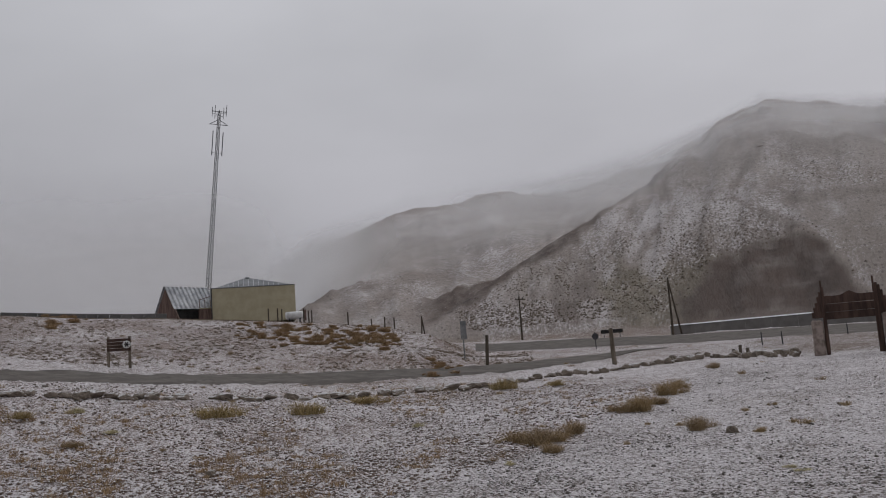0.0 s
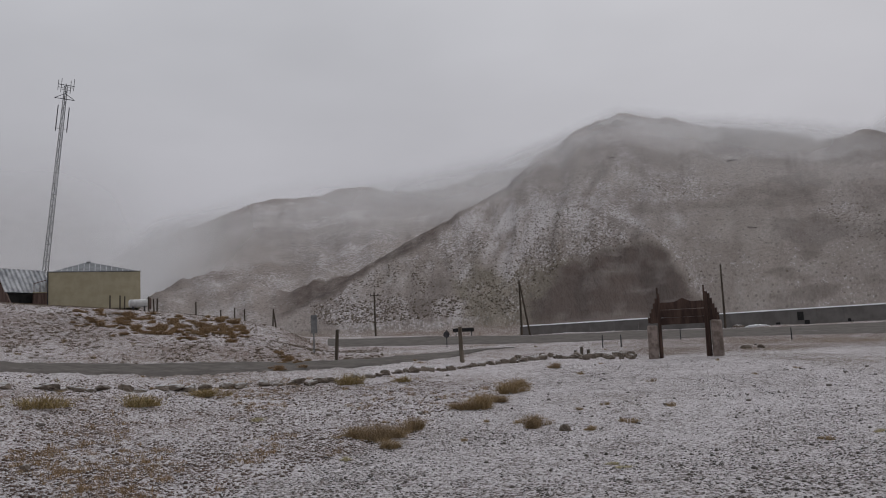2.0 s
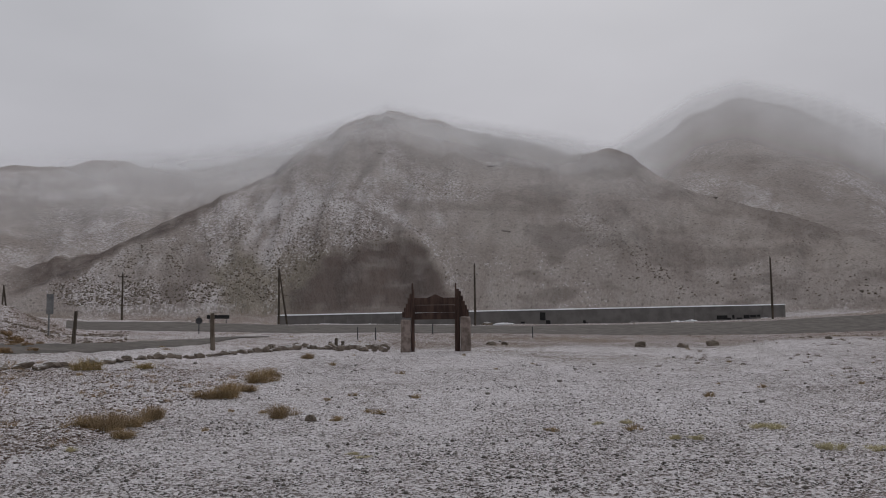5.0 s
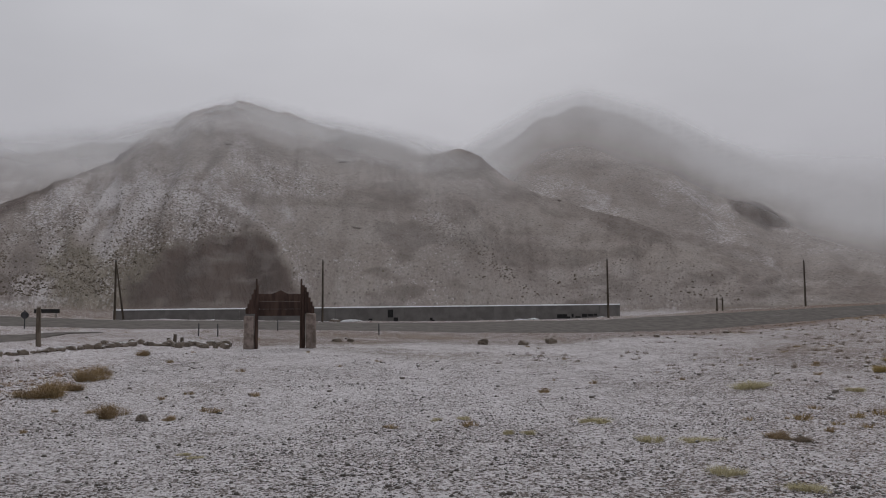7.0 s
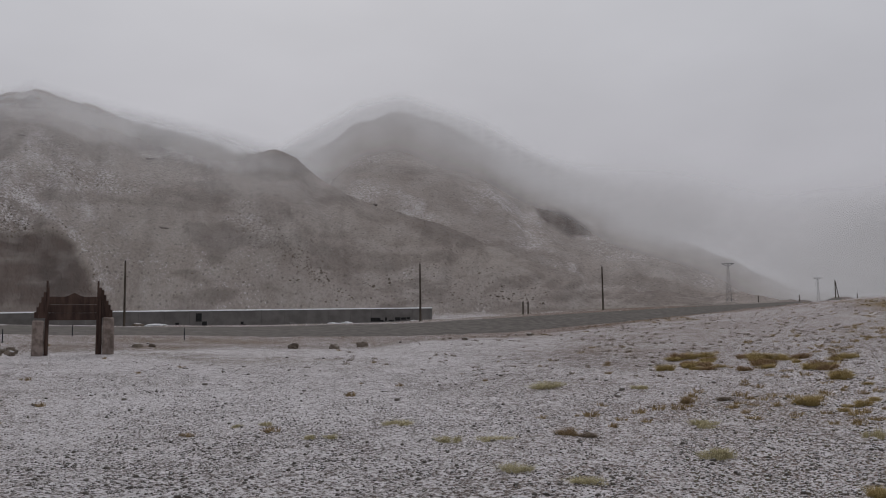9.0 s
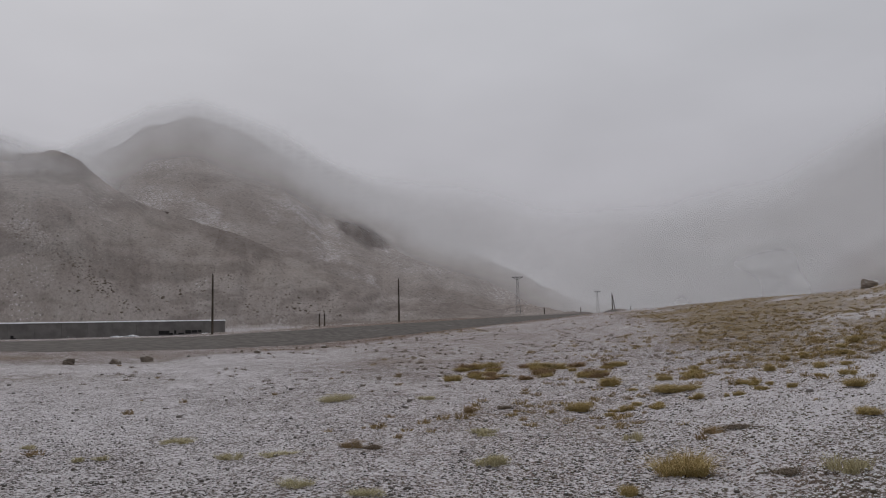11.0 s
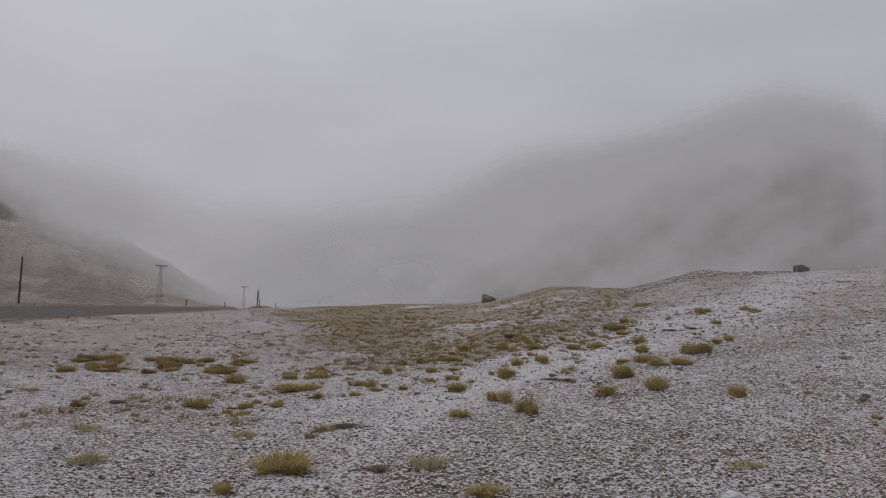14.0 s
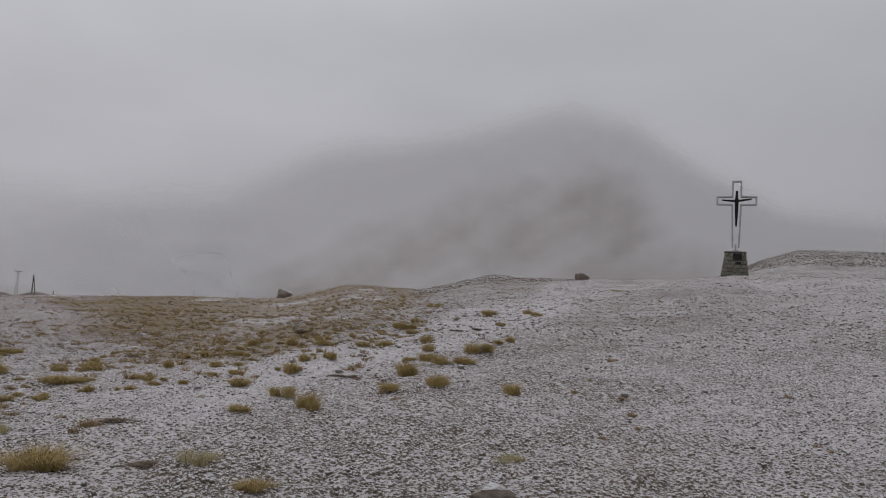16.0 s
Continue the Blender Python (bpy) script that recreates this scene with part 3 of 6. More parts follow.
def build_ground():
    fine = np.arange(-34, 164.01, 0.25)
    coarse = np.arange(168, 394, 6.0)
    azs = np.concatenate([fine, coarse])
    rr = [0.4]
    while rr[-1] < 4500:
        q = rr[-1]
        rr.append(q * (1.06 if q < 6 else 1.0075 if q < 30 else 1.018 if q < 150 else 1.016 if q < 1250 else 1.06))
    rr = np.array(rr)
    A, Rr = np.meshgrid(azs, rr)
    look_up = np.where(A > 290, -40.0, np.minimum(A, 175.0))
    Z = polar_height(look_up.ravel(), Rr.ravel())
    az, r = A.ravel(), Rr.ravel()
    co = np.stack([*flat(az, r), Z], 1)
    co = np.concatenate([co, [[0, 0, 0]]])
    nA, nR = len(azs), len(rr)
    i, j = np.meshgrid(np.arange(nR - 1), np.arange(nA), indexing="ij")
    j2 = (j + 1) % nA
    quads = np.stack([i * nA + j, (i + 1) * nA + j, (i + 1) * nA + j2, i * nA + j2], -1).reshape(-1, 4)
    tris = np.stack([np.full(nA, nA * nR), np.arange(nA), (np.arange(nA) + 1) % nA], 1)
    me = bpy.data.meshes.new("ground")
    me.vertices.add(len(co))
    me.vertices.foreach_set("co", co.ravel().astype(np.float32))
    loops = np.concatenate([quads.ravel(), tris.ravel()]).astype(np.int32)
    me.loops.add(len(loops))
    me.loops.foreach_set("vertex_index", loops)
    starts = np.concatenate([np.arange(len(quads)) * 4, len(quads) * 4 + np.arange(len(tris)) * 3]).astype(np.int32)
    me.polygons.add(len(starts))
    me.polygons.foreach_set("loop_start", starts)
    me.update(calc_edges=True)
    me.polygons.foreach_set("use_smooth", np.ones(len(starts), bool))
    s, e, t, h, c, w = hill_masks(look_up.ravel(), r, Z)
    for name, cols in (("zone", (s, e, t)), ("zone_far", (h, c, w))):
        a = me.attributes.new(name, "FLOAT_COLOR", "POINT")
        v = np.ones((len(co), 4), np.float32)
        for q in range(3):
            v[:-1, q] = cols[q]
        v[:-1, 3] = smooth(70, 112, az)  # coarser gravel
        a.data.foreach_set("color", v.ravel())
    a = me.attributes.new("slope", "FLOAT_VECTOR", "POINT")
    v = np.zeros((len(co), 3), np.float32)
    v[:-1, 0], v[:-1, 1], v[:-1, 2] = look_up.ravel() * 5.0, Z + r * 0.11, r * 0.04
    a.data.foreach_set("vector", v.ravel())
    me.materials.append(GROUND)
    me.update()
    if me.polygons[0].normal.z < 0:
        me.flip_normals()
    ob = new("ground", me)
    return tagged(ob, "snow-dusted gravel ground rising into bare brown hills", "ground", kind="structure")


build_ground()


# ---- low cloud: thin curved sheets of mist between and before the hills ----
def mist_material(name, seed, dense, scale, tone=0.96):
    m = bpy.data.materials.new(name)
    m.use_nodes = True
    nt = m.node_tree
    nd, ln = nt.nodes, nt.links
    nd.clear()
    out = nd.new("ShaderNodeOutputMaterial")
    tr, df, tl = nd.new("ShaderNodeBsdfTransparent"), nd.new("ShaderNodeBsdfDiffuse"), nd.new("ShaderNodeBsdfTranslucent")
    for q in (df, tl):
        q.inputs["Color"].default_value = (tone, tone * 1.012, tone * 1.03, 1)
    half = nd.new("ShaderNodeMixShader")
    half.inputs[0].default_value = 0.5
    ln.new(df.outputs[0], half.inputs[1])
    ln.new(tl.outputs[0], half.inputs[2])
    tc = nd.new("ShaderNodeTexCoord")
    at = nd.new("ShaderNodeAttribute")
    at.attribute_name = "mist"
    nz = nd.new("ShaderNodeTexNoise")
    nz.inputs["Scale"].default_value = scale
    nz.inputs["Detail"].default_value = 5
    nz.inputs["Roughness"].default_value = 0.5
    mp = nd.new("ShaderNodeMapping")
    mp.inputs["Location"].default_value = (seed, seed * 2, 0)
    mp.inputs["Scale"].default_value = (1, 1, 1.6)
    ln.new(tc.outputs["Object"], mp.inputs[0])
    ln.new(mp.outputs[0], nz.inputs["Vector"])
    a = nd.new("ShaderNodeMath")
    a.operation = "MULTIPLY_ADD"
    ln.new(nz.outputs["Fac"], a.inputs[0])
    a.inputs[1].default_value = 2.6 * dense
    a.inputs[2].default_value = 1 - 1.3 * dense
    b = nd.new("ShaderNodeMath")
    b.operation = "MULTIPLY"
    ln.new(a.outputs[0], b.inputs[0])
    ln.new(at.outputs["Fac"], b.inputs[1])
    r = nd.new("ShaderNodeMapRange")
    r.interpolation_type = "SMOOTHSTEP"
    ln.new(b.outputs[0], r.inputs["Value"])
    r.inputs["From Min"].default_value, r.inputs["From Max"].default_value = 0.0, 1.0
    mx = nd.new("ShaderNodeMixShader")
    ln.new(r.outputs["Result"], mx.inputs[0])
    ln.new(tr.outputs[0], mx.inputs[1])
    ln.new(half.outputs[0], mx.inputs[2])
    ln.new(mx.outputs[0], out.inputs[0])
    return m


def mist_sheet(name, radius, el0, el1, density, mat, label):
    """A curved sheet of mist; density(az, el) from 0 (clear) to 1 (white)."""
    azs = np.arange(-40, 172, 1.0)
    els = np.linspace(el0, el1, 70)
    A, E = np.meshgrid(azs, els)
    rad = radius * (1 + (0.09 * fbm(A * 0.16, E * 0.22, 3, int(radius)) if radius < 600 else 0 * A))
    co = np.stack([*flat(A, rad), EYE + rad * np.tan(np.radians(E))], -1).reshape(-1, 3)
    n = len(azs)
    faces = [(i * n + j, i * n + j + 1, (i + 1) * n + j + 1, (i + 1) * n + j) for i in range(len(els) - 1) for j in range(n - 1)]
    d = density(A.ravel(), E.ravel())
    faces = [f for f in faces if max(d[i] for i in f) > 0.004]
    me = bpy.data.meshes.new(name)
    me.from_pydata(co.tolist(), [], faces)
    a = me.attributes.new("mist", "FLOAT", "POINT")
    a.data.foreach_set("value", d.astype(np.float32))
    me.materials.append(mat)
    me.polygons.foreach_set("use_smooth", np.ones(len(faces), bool))
    ob = new(name, me)
    return tagged(ob, label, "low cloud", kind="stuff")


def far_crest(az):
    """How high the far hills stand, by bearing."""
    return curve(az, -40, 3, -8, 4, -3, 9, 5, 12.2, 17, 13, 30, 15, 45, 12, 51, 13, 57, 16.4, 60.5, 17.2, 66.8, 15.0, 74, 10.5, 82, 7.0, 90, 3.8, 98, 3, 105, 4.8, 111, 8.5, 121, 13.3, 128, 15.6, 132.2, 16.4, 137, 15.5, 141, 12.5, 148, 8.5, 170, 6)


def far_mist(az, el):
    over = el - far_crest(az)
    open_slope = smooth(50, 57, az) * (1 - smooth(85, 94, az))
    d = 0.25 - 0.12 * open_slope + 0.42 * smooth(-7 + 1.5 * open_slope, 0.3, over)
    d *= 1 - 0.48 * (1 - smooth(20, 32, az)) * smooth(-2, 4, az)
    soft = 6 * smooth(70, 84, az) - 3.5 * smooth(112, 122, az)
    d *= 1 - smooth(0.3, 2.4 + soft, over)
    d *= 1 - 0.4 * np.exp(-((az - 73.2) / 3) ** 2 - ((el - 8.4) / 1.6) ** 2)
    d += 0.9 * (1 - smooth(-11, 1.5, az)) * (1 - smooth(3, 22, el))
    d += 0.42 * smooth(84, 99, az) * (1 - smooth(100, 114, az)) * (1 - smooth(2, 17, el))
    d += (0.23 + 0.13 * fbm(az * 0.22 - el * 0.3, el * 0.12, 3, 41) + 0.12 * fbm(az * 0.3, el * 0.3, 4, 43)) * smooth(102, 112, az) * (1 - smooth(-0.5, 2 + soft, over))
    d += (0.12 + 0.26 * smooth(62, 74, az)) * smooth(-2.8, 0.3, over) * (1 - smooth(0.4, 2.4 + 1.3 * soft, over)) * smooth(54, 64, az) * (1 - 0.8 * smooth(114, 123, az) * (1 - smooth(137, 142, az)))
    d += 0.11 * smooth(108, 116, az) * (1 - smooth(144, 150, az)) * (1 - smooth(6.5, 10.5, el + 1.2 * fbm(az * 0.3, el * 0.2, 3, 42)))
    d -= 0.08 * np.exp(-((az - 131) / 8) ** 2 - ((el - 12.5) / 3.5) ** 2)
    return np.maximum(d, 0)


def veil(share):
    """A thin veil before the near hill: thicker towards its crest."""
    def density(az, el):
        top = curve(az, -40, 10, 0, 10, 12, 12.5, 24, 14, 33, 17, 45, 14.8, 53, 13, 57, 10.5, 67, 7.5, 80, 4, 95, 2.5, 170, 2.5)
        d = 0.14 * (0.55 + 0.45 * smooth(20, 34, az)) + 1.9 * share * smooth(-5, 0.4, el - top) * (1 - smooth(46, 56, az))
        return d * (0.42 + 0.58 * smooth(2, 20, az)) * (1 - smooth(0.0, 1.6, el - top)) * (1 - 0.8 * smooth(52, 60, az)) * (1 - smooth(74, 92, az)) * smooth(0.5, 4, el)
    return density


FAR = mist_material("mist_far", 3.1, 0.5, 0.006, 0.90)
mist_sheet("mist_bank", 640, -1.0, 26, far_mist, FAR, "grey low cloud drifting over the far hills")
for radius, share, seed in ((190, 0.06, 5.5), (260, 0.08, 9.3), (330, 0.12, 11.7), (400, 0.14, 15.1), (462, 0.16, 21.9)):
    mist_sheet("mist_veil", radius, 0.5, 24, veil(share), mist_material("mist_veil", seed, 0.30, 0.013), "thin grey veil of mist before the hillside")


def valley_haze(share):
    def density(az, el):
        return share * smooth(86, 98, az) * (1 - smooth(104, 116, az)) * smooth(0.2, 2.4, el) * (1 - smooth(5, 15, el)) * (1 + 0.4 * fbm(az * 0.1, el * 0.2, 2, 71))
    return density


# lower tone than the other veils: the cloud base's shade is in the colour
for radius, share, seed in ((178, 0.27, 31.3), (285, 0.36, 37.9)):
    mist_sheet("mist_veil", radius, 0.0, 16, valley_haze(share), mist_material("mist_veil", seed, 0.15, 0.004, 0.76), "thin grey haze drifting across the valley")


# ---- helpers for things ----
def box(bm, x0, x1, y0, y1, z0, z1, bevel=0.0):
    """An upright block; bevel rounds its edges."""
    made = bmesh.ops.create_cube(bm, size=1.0)["verts"]
    bmesh.ops.scale(bm, vec=(x1 - x0, y1 - y0, z1 - z0), verts=made)
    bmesh.ops.translate(bm, vec=((x0 + x1) / 2, (y0 + y1) / 2, (z0 + z1) / 2), verts=made)
    if bevel:
        edges = list({e for v in made for e in v.link_edges})
        bmesh.ops.bevel(bm, geom=edges, offset=bevel, segments=1, affect="EDGES")
    return made


def rod(bm, a, b, r0, r1=None, sides=8):
    """A tapered round bar from a to b."""
    a, b = Vector(a), Vector(b)
    way = b - a
    made = bmesh.ops.create_cone(bm, cap_ends=True, segments=sides, radius1=r0, radius2=r0 if r1 is None else r1, depth=way.length)["verts"]
    m = Matrix.Translation((a + b) / 2) @ way.to_track_quat("Z", "Y").to_matrix().to_4x4()
    bmesh.ops.transform(bm, matrix=m, verts=made)
    return made


def rough_up(bm, amount, scale, seed=0):
    for v in bm.verts:
        v.co += amount * noise.noise_vector(v.co * scale + Vector((seed, seed * 1.7, 0)))


def mesh_of(name, bm, mat, flat=True):
    me = bpy.data.meshes.new(name)
    bmesh.ops.recalc_face_normals(bm, faces=bm.faces[:])
    bm.to_mesh(me)
    bm.free()
    me.materials.append(mat)
    if not flat:
        me.polygons.foreach_set("use_smooth", np.ones(len(me.polygons), bool))
    return me


def part(name, bm, mat, parent, label="", flat=True):
    ob = new(name, mesh_of(name, bm, mat, flat))
    ob.parent = parent
    return tagged(ob, label)


def thing(name, az, r, label, category, group="", lift=0.0, turn=0.0):
    """An Empty on the ground at a bearing and distance, its front towards the lot."""
    p = spot(az, r)
    ob = new(name)
    ob.empty_display_size = 0.2
    ob.matrix_basis = pose(p.x, p.y, p.z + lift, 0, 0, -az * TURN + turn)
    return tagged(ob, label, category, group)


def where(az, el, r0=4.0, r1=120.0):
    """The distance at which the ground is met along a bearing and dip."""
    r = np.arange(r0, r1, 0.1)
    z = polar_height(np.full_like(r, az), r)
    miss = np.degrees(np.arctan2(z - EYE, r)) - el
    hit = np.nonzero(miss >= 0)[0]
    return float(r[hit[0]]) if len(hit) else float(r[int(np.argmax(miss))])


def tall(r, el0, el1):
    return r * (math.tan(radians(el1)) - math.tan(radians(el0)))


# ---- materials of things ----
WOOD_DARK = two_tone("dark_weathered_wood", (0.040, 0.023, 0.018), (0.098, 0.060, 0.047), 5.0, 0.8, stretch=(1, 1, 0.2), bump=0.5)
WOOD_GREY = two_tone("grey_weathered_wood", (0.10, 0.08, 0.06), (0.24, 0.20, 0.16), 6.0, 0.85, stretch=(1, 1, 0.15), bump=0.5)
POLE_WOOD = two_tone("tarred_pole_wood", (0.05, 0.04, 0.031), (0.125, 0.103, 0.08), 6.0, 0.85, stretch=(1, 1, 0.1), bump=0.4)
STUCCO = two_tone("ochre_painted_wall", (0.385, 0.345, 0.235), (0.45, 0.405, 0.285), 1.3, 0.85, bump=0.15, dist=0.005)
ROOF_GREY = two_tone("grey_sheet_roof", (0.13, 0.14, 0.15), (0.23, 0.24, 0.25), 1.5, 0.55, bump=0.1)
ROOF_TIN = two_tone("corrugated_tin", (0.30, 0.31, 0.33), (0.55, 0.56, 0.58), 2.0, 0.5, bump=0.1, metal=0.3)
BROWN_WALL = two_tone("brown_stained_boards", (0.10, 0.065, 0.055), (0.19, 0.13, 0.11), 3.0, 0.85, stretch=(3, 3, 0.3))
DARK = two_tone("dark_opening", (0.012, 0.012, 0.012), (0.03, 0.03, 0.03), 4.0, 0.7)
CONCRETE = two_tone("grey_concrete", (0.155, 0.146, 0.138), (0.215, 0.204, 0.194), 0.8, 0.85, bump=0.15)
SNOW = two_tone("lying_snow", (0.72, 0.73, 0.75), (0.87, 0.88, 0.89), 2.0, 0.7, bump=0.3)
STEEL = two_tone("galvanised_steel", (0.16, 0.165, 0.17), (0.28, 0.285, 0.29), 4.0, 0.5, metal=0.4, bump=0.05)
STEEL_DARK = two_tone("dark_steel", (0.04, 0.04, 0.045), (0.09, 0.09, 0.095), 4.0, 0.5, metal=0.3, bump=0.05)
WHITE_PAINT = two_tone("white_paint", (0.55, 0.55, 0.54), (0.78, 0.78, 0.77), 2.5, 0.5, bump=0.1)
CROSS_PAINT = two_tone("pale_grey_paint", (0.38, 0.39, 0.40), (0.55, 0.56, 0.57), 3.0, 0.5, bump=0.1)
BRONZE = two_tone("dark_bronze", (0.012, 0.012, 0.013), (0.035, 0.034, 0.033), 6.0, 0.5, metal=0.5)
PLASTER = two_tone("pinkish_rendered_stone", (0.17, 0.135, 0.115), (0.34, 0.28, 0.25), 4.0, 0.9, bump=0.5, dist=0.02)
STONE_GREY = two_tone("grey_field_stone", (0.085, 0.08, 0.074), (0.25, 0.235, 0.215), 5.0, 0.9, bump=0.6, dist=0.02, vary=0.4)
STONE_PLINTH = two_tone("mossy_plinth_stone", (0.12, 0.115, 0.09), (0.27, 0.26, 0.21), 5.0, 0.9, bump=0.6, dist=0.02, vary=0.5)
MORTAR = two_tone("mortar", (0.10, 0.095, 0.085), (0.2, 0.19, 0.17), 8.0, 0.95)


def rock_material(name, dark, light, bare=1.12):
    """Stone with snow caught on the faces that look up."""
    k = Mat(name, 0.9)
    c = k.mix(k.span(k.noise(6, 6, 0.65), 0.3, 0.7), dark, light)
    c = k.mix(k.math("MULTIPLY", k.random(), 0.5), c, light)
    g = k.n("ShaderNodeNewGeometry")
    s = k.n("ShaderNodeSeparateXYZ")
    k.link(g.outputs["Normal"], s.inputs[0])
    lie = k.math("ADD", s.outputs["Z"], k.math("MULTIPLY", k.noise(9, 4, 0.6), 0.7))
    c = k.mix(k.span(lie, bare, bare + 0.28, 0, 0.8), c, (0.7, 0.71, 0.73))
    k.bump(k.noise(18, 5, 0.6), 0.5, 0.02)
    return k.color(c)


ROCK = rock_material("snow_flecked_rock", (0.072, 0.058, 0.047), (0.235, 0.195, 0.158))
GRAVEL = rock_material("grey_gravel", (0.110, 0.092, 0.066), (0.31, 0.268, 0.208), 0.9)
RUBBLE = rock_material("brown_rubble", (0.092, 0.066, 0.053), (0.27, 0.208, 0.172), 1.0)
LOT_STONE = rock_material("dark_lot_stone", (0.066, 0.057, 0.050), (0.19, 0.168, 0.15), 1.15)
PEBBLE = rock_material("dark_pebble", (0.080, 0.068, 0.060), (0.24, 0.21, 0.188), 1.0)


def grass_material(name, low, high, tip):
    k = Mat(name, 0.9)
    isl = k.n("ShaderNodeNewGeometry").outputs["Random Per Island"]
    c = k.mix(isl, low, high)
    c = k.mix(k.math("MULTIPLY", k.random(), 0.45), c, tip)
    k.b.inputs["Subsurface Weight"].default_value = 0.0
    return k.color(c)


TURF_GRASS = grass_material("dry_turf_grass", (0.15, 0.105, 0.055), (0.52, 0.39, 0.18), (0.38, 0.26, 0.13))
BANK_LEAF = grass_material("grey_brown_bank_scrub", (0.12, 0.095, 0.072), (0.29, 0.232, 0.172), (0.24, 0.185, 0.13))
HILL_LEAF = grass_material("dark_hill_scrub", (0.10, 0.083, 0.068), (0.20, 0.166, 0.132), (0.18, 0.145, 0.112))
GOLD = grass_material("golden_grass", (0.29, 0.222, 0.092), (0.58, 0.46, 0.21), (0.48, 0.36, 0.155))
VERGE_GRASS = grass_material("olive_verge_grass", (0.20, 0.150, 0.068), (0.46, 0.36, 0.18), (0.36, 0.27, 0.13))
PALE_GRASS = grass_material("pale_grass", (0.36, 0.31, 0.16), (0.62, 0.56, 0.36), (0.5, 0.46, 0.3))
SCRUB_LEAF = grass_material("grey_brown_scrub", (0.15, 0.108, 0.072), (0.40, 0.295, 0.175), (0.45, 0.325, 0.155))
RUST_SCRUB = grass_material("rust_brown_scrub", (0.19, 0.125, 0.073), (0.41, 0.285, 0.16), (0.38, 0.26, 0.14))


# ---- roads ----
def road(name, a0, a1, inner, outer, label, lift=0.05, taper=0.0):
    azs = np.arange(a0, a1 + 0.01, 0.4)
    rs, _ = profile(azs)
    n, cols = len(azs), 13
    verts, faces = [], []
    for k in range(cols):
        t = k / (cols - 1)
        t = t + (1 - t) * taper * smooth(a1 - 7, a1, azs)
        r = rs[inner] * (1 - t) + rs[outer] * t
        edge = (k == 0) * -1 + (k == cols - 1) * 1
        r = r + edge * 0.5 * fbm(azs * 1.3, azs * 0 + k, 3, 70)
        z = polar_height(azs, r) + (lift if 0 < k < cols - 1 else -0.05)
        verts += list(zip(*flat(azs, r), z))
    for k in range(cols - 1):
        faces += [(k * n + i, k * n + i + 1, (k + 1) * n + i + 1, (k + 1) * n + i) for i in range(n - 1)]
    me = bpy.data.meshes.new(name)
    me.from_pydata([tuple(map(float, v)) for v in verts], [], faces)
    me.materials.append(ROAD_SURFACE)
    me.update()
    if sum(p.normal.z for p in me.polygons) < 0:
        me.flip_normals()
    me.polygons.foreach_set("use_smooth", np.ones(len(faces), bool))
    return tagged(new(name, me), label, "road", kind="structure")


def road_material():
    k = Mat("damp_worn_asphalt", 0.95)
    k.b.inputs["Specular IOR Level"].default_value = 0.08
    c = k.mix(k.span(k.noise(1.4, 5, 0.6), 0.3, 0.7), (0.084, 0.074, 0.066), (0.146, 0.131, 0.118))
    c = k.mix(k.span(k.noise(40, 4, 0.7), 0.35, 0.7, 0, 0.3), c, (0.17, 0.16, 0.155))
    c = k.mix(k.span(k.noise(0.5, 6, 0.7), 0.58, 0.75, 0, 0.3), c, (0.4, 0.4, 0.41))
    k.bump(k.noise(60, 4, 0.7), 0.3, 0.006)
    return k.color(c)


ROAD_SURFACE = road_material()
road("road_side", -39, 24.5, 4, 5, "narrow grey asphalt side road dusted with snow", taper=0.97)
road("road_main", 9.6, 93.5, 6, 7, "grey asphalt main road with snowy verges")


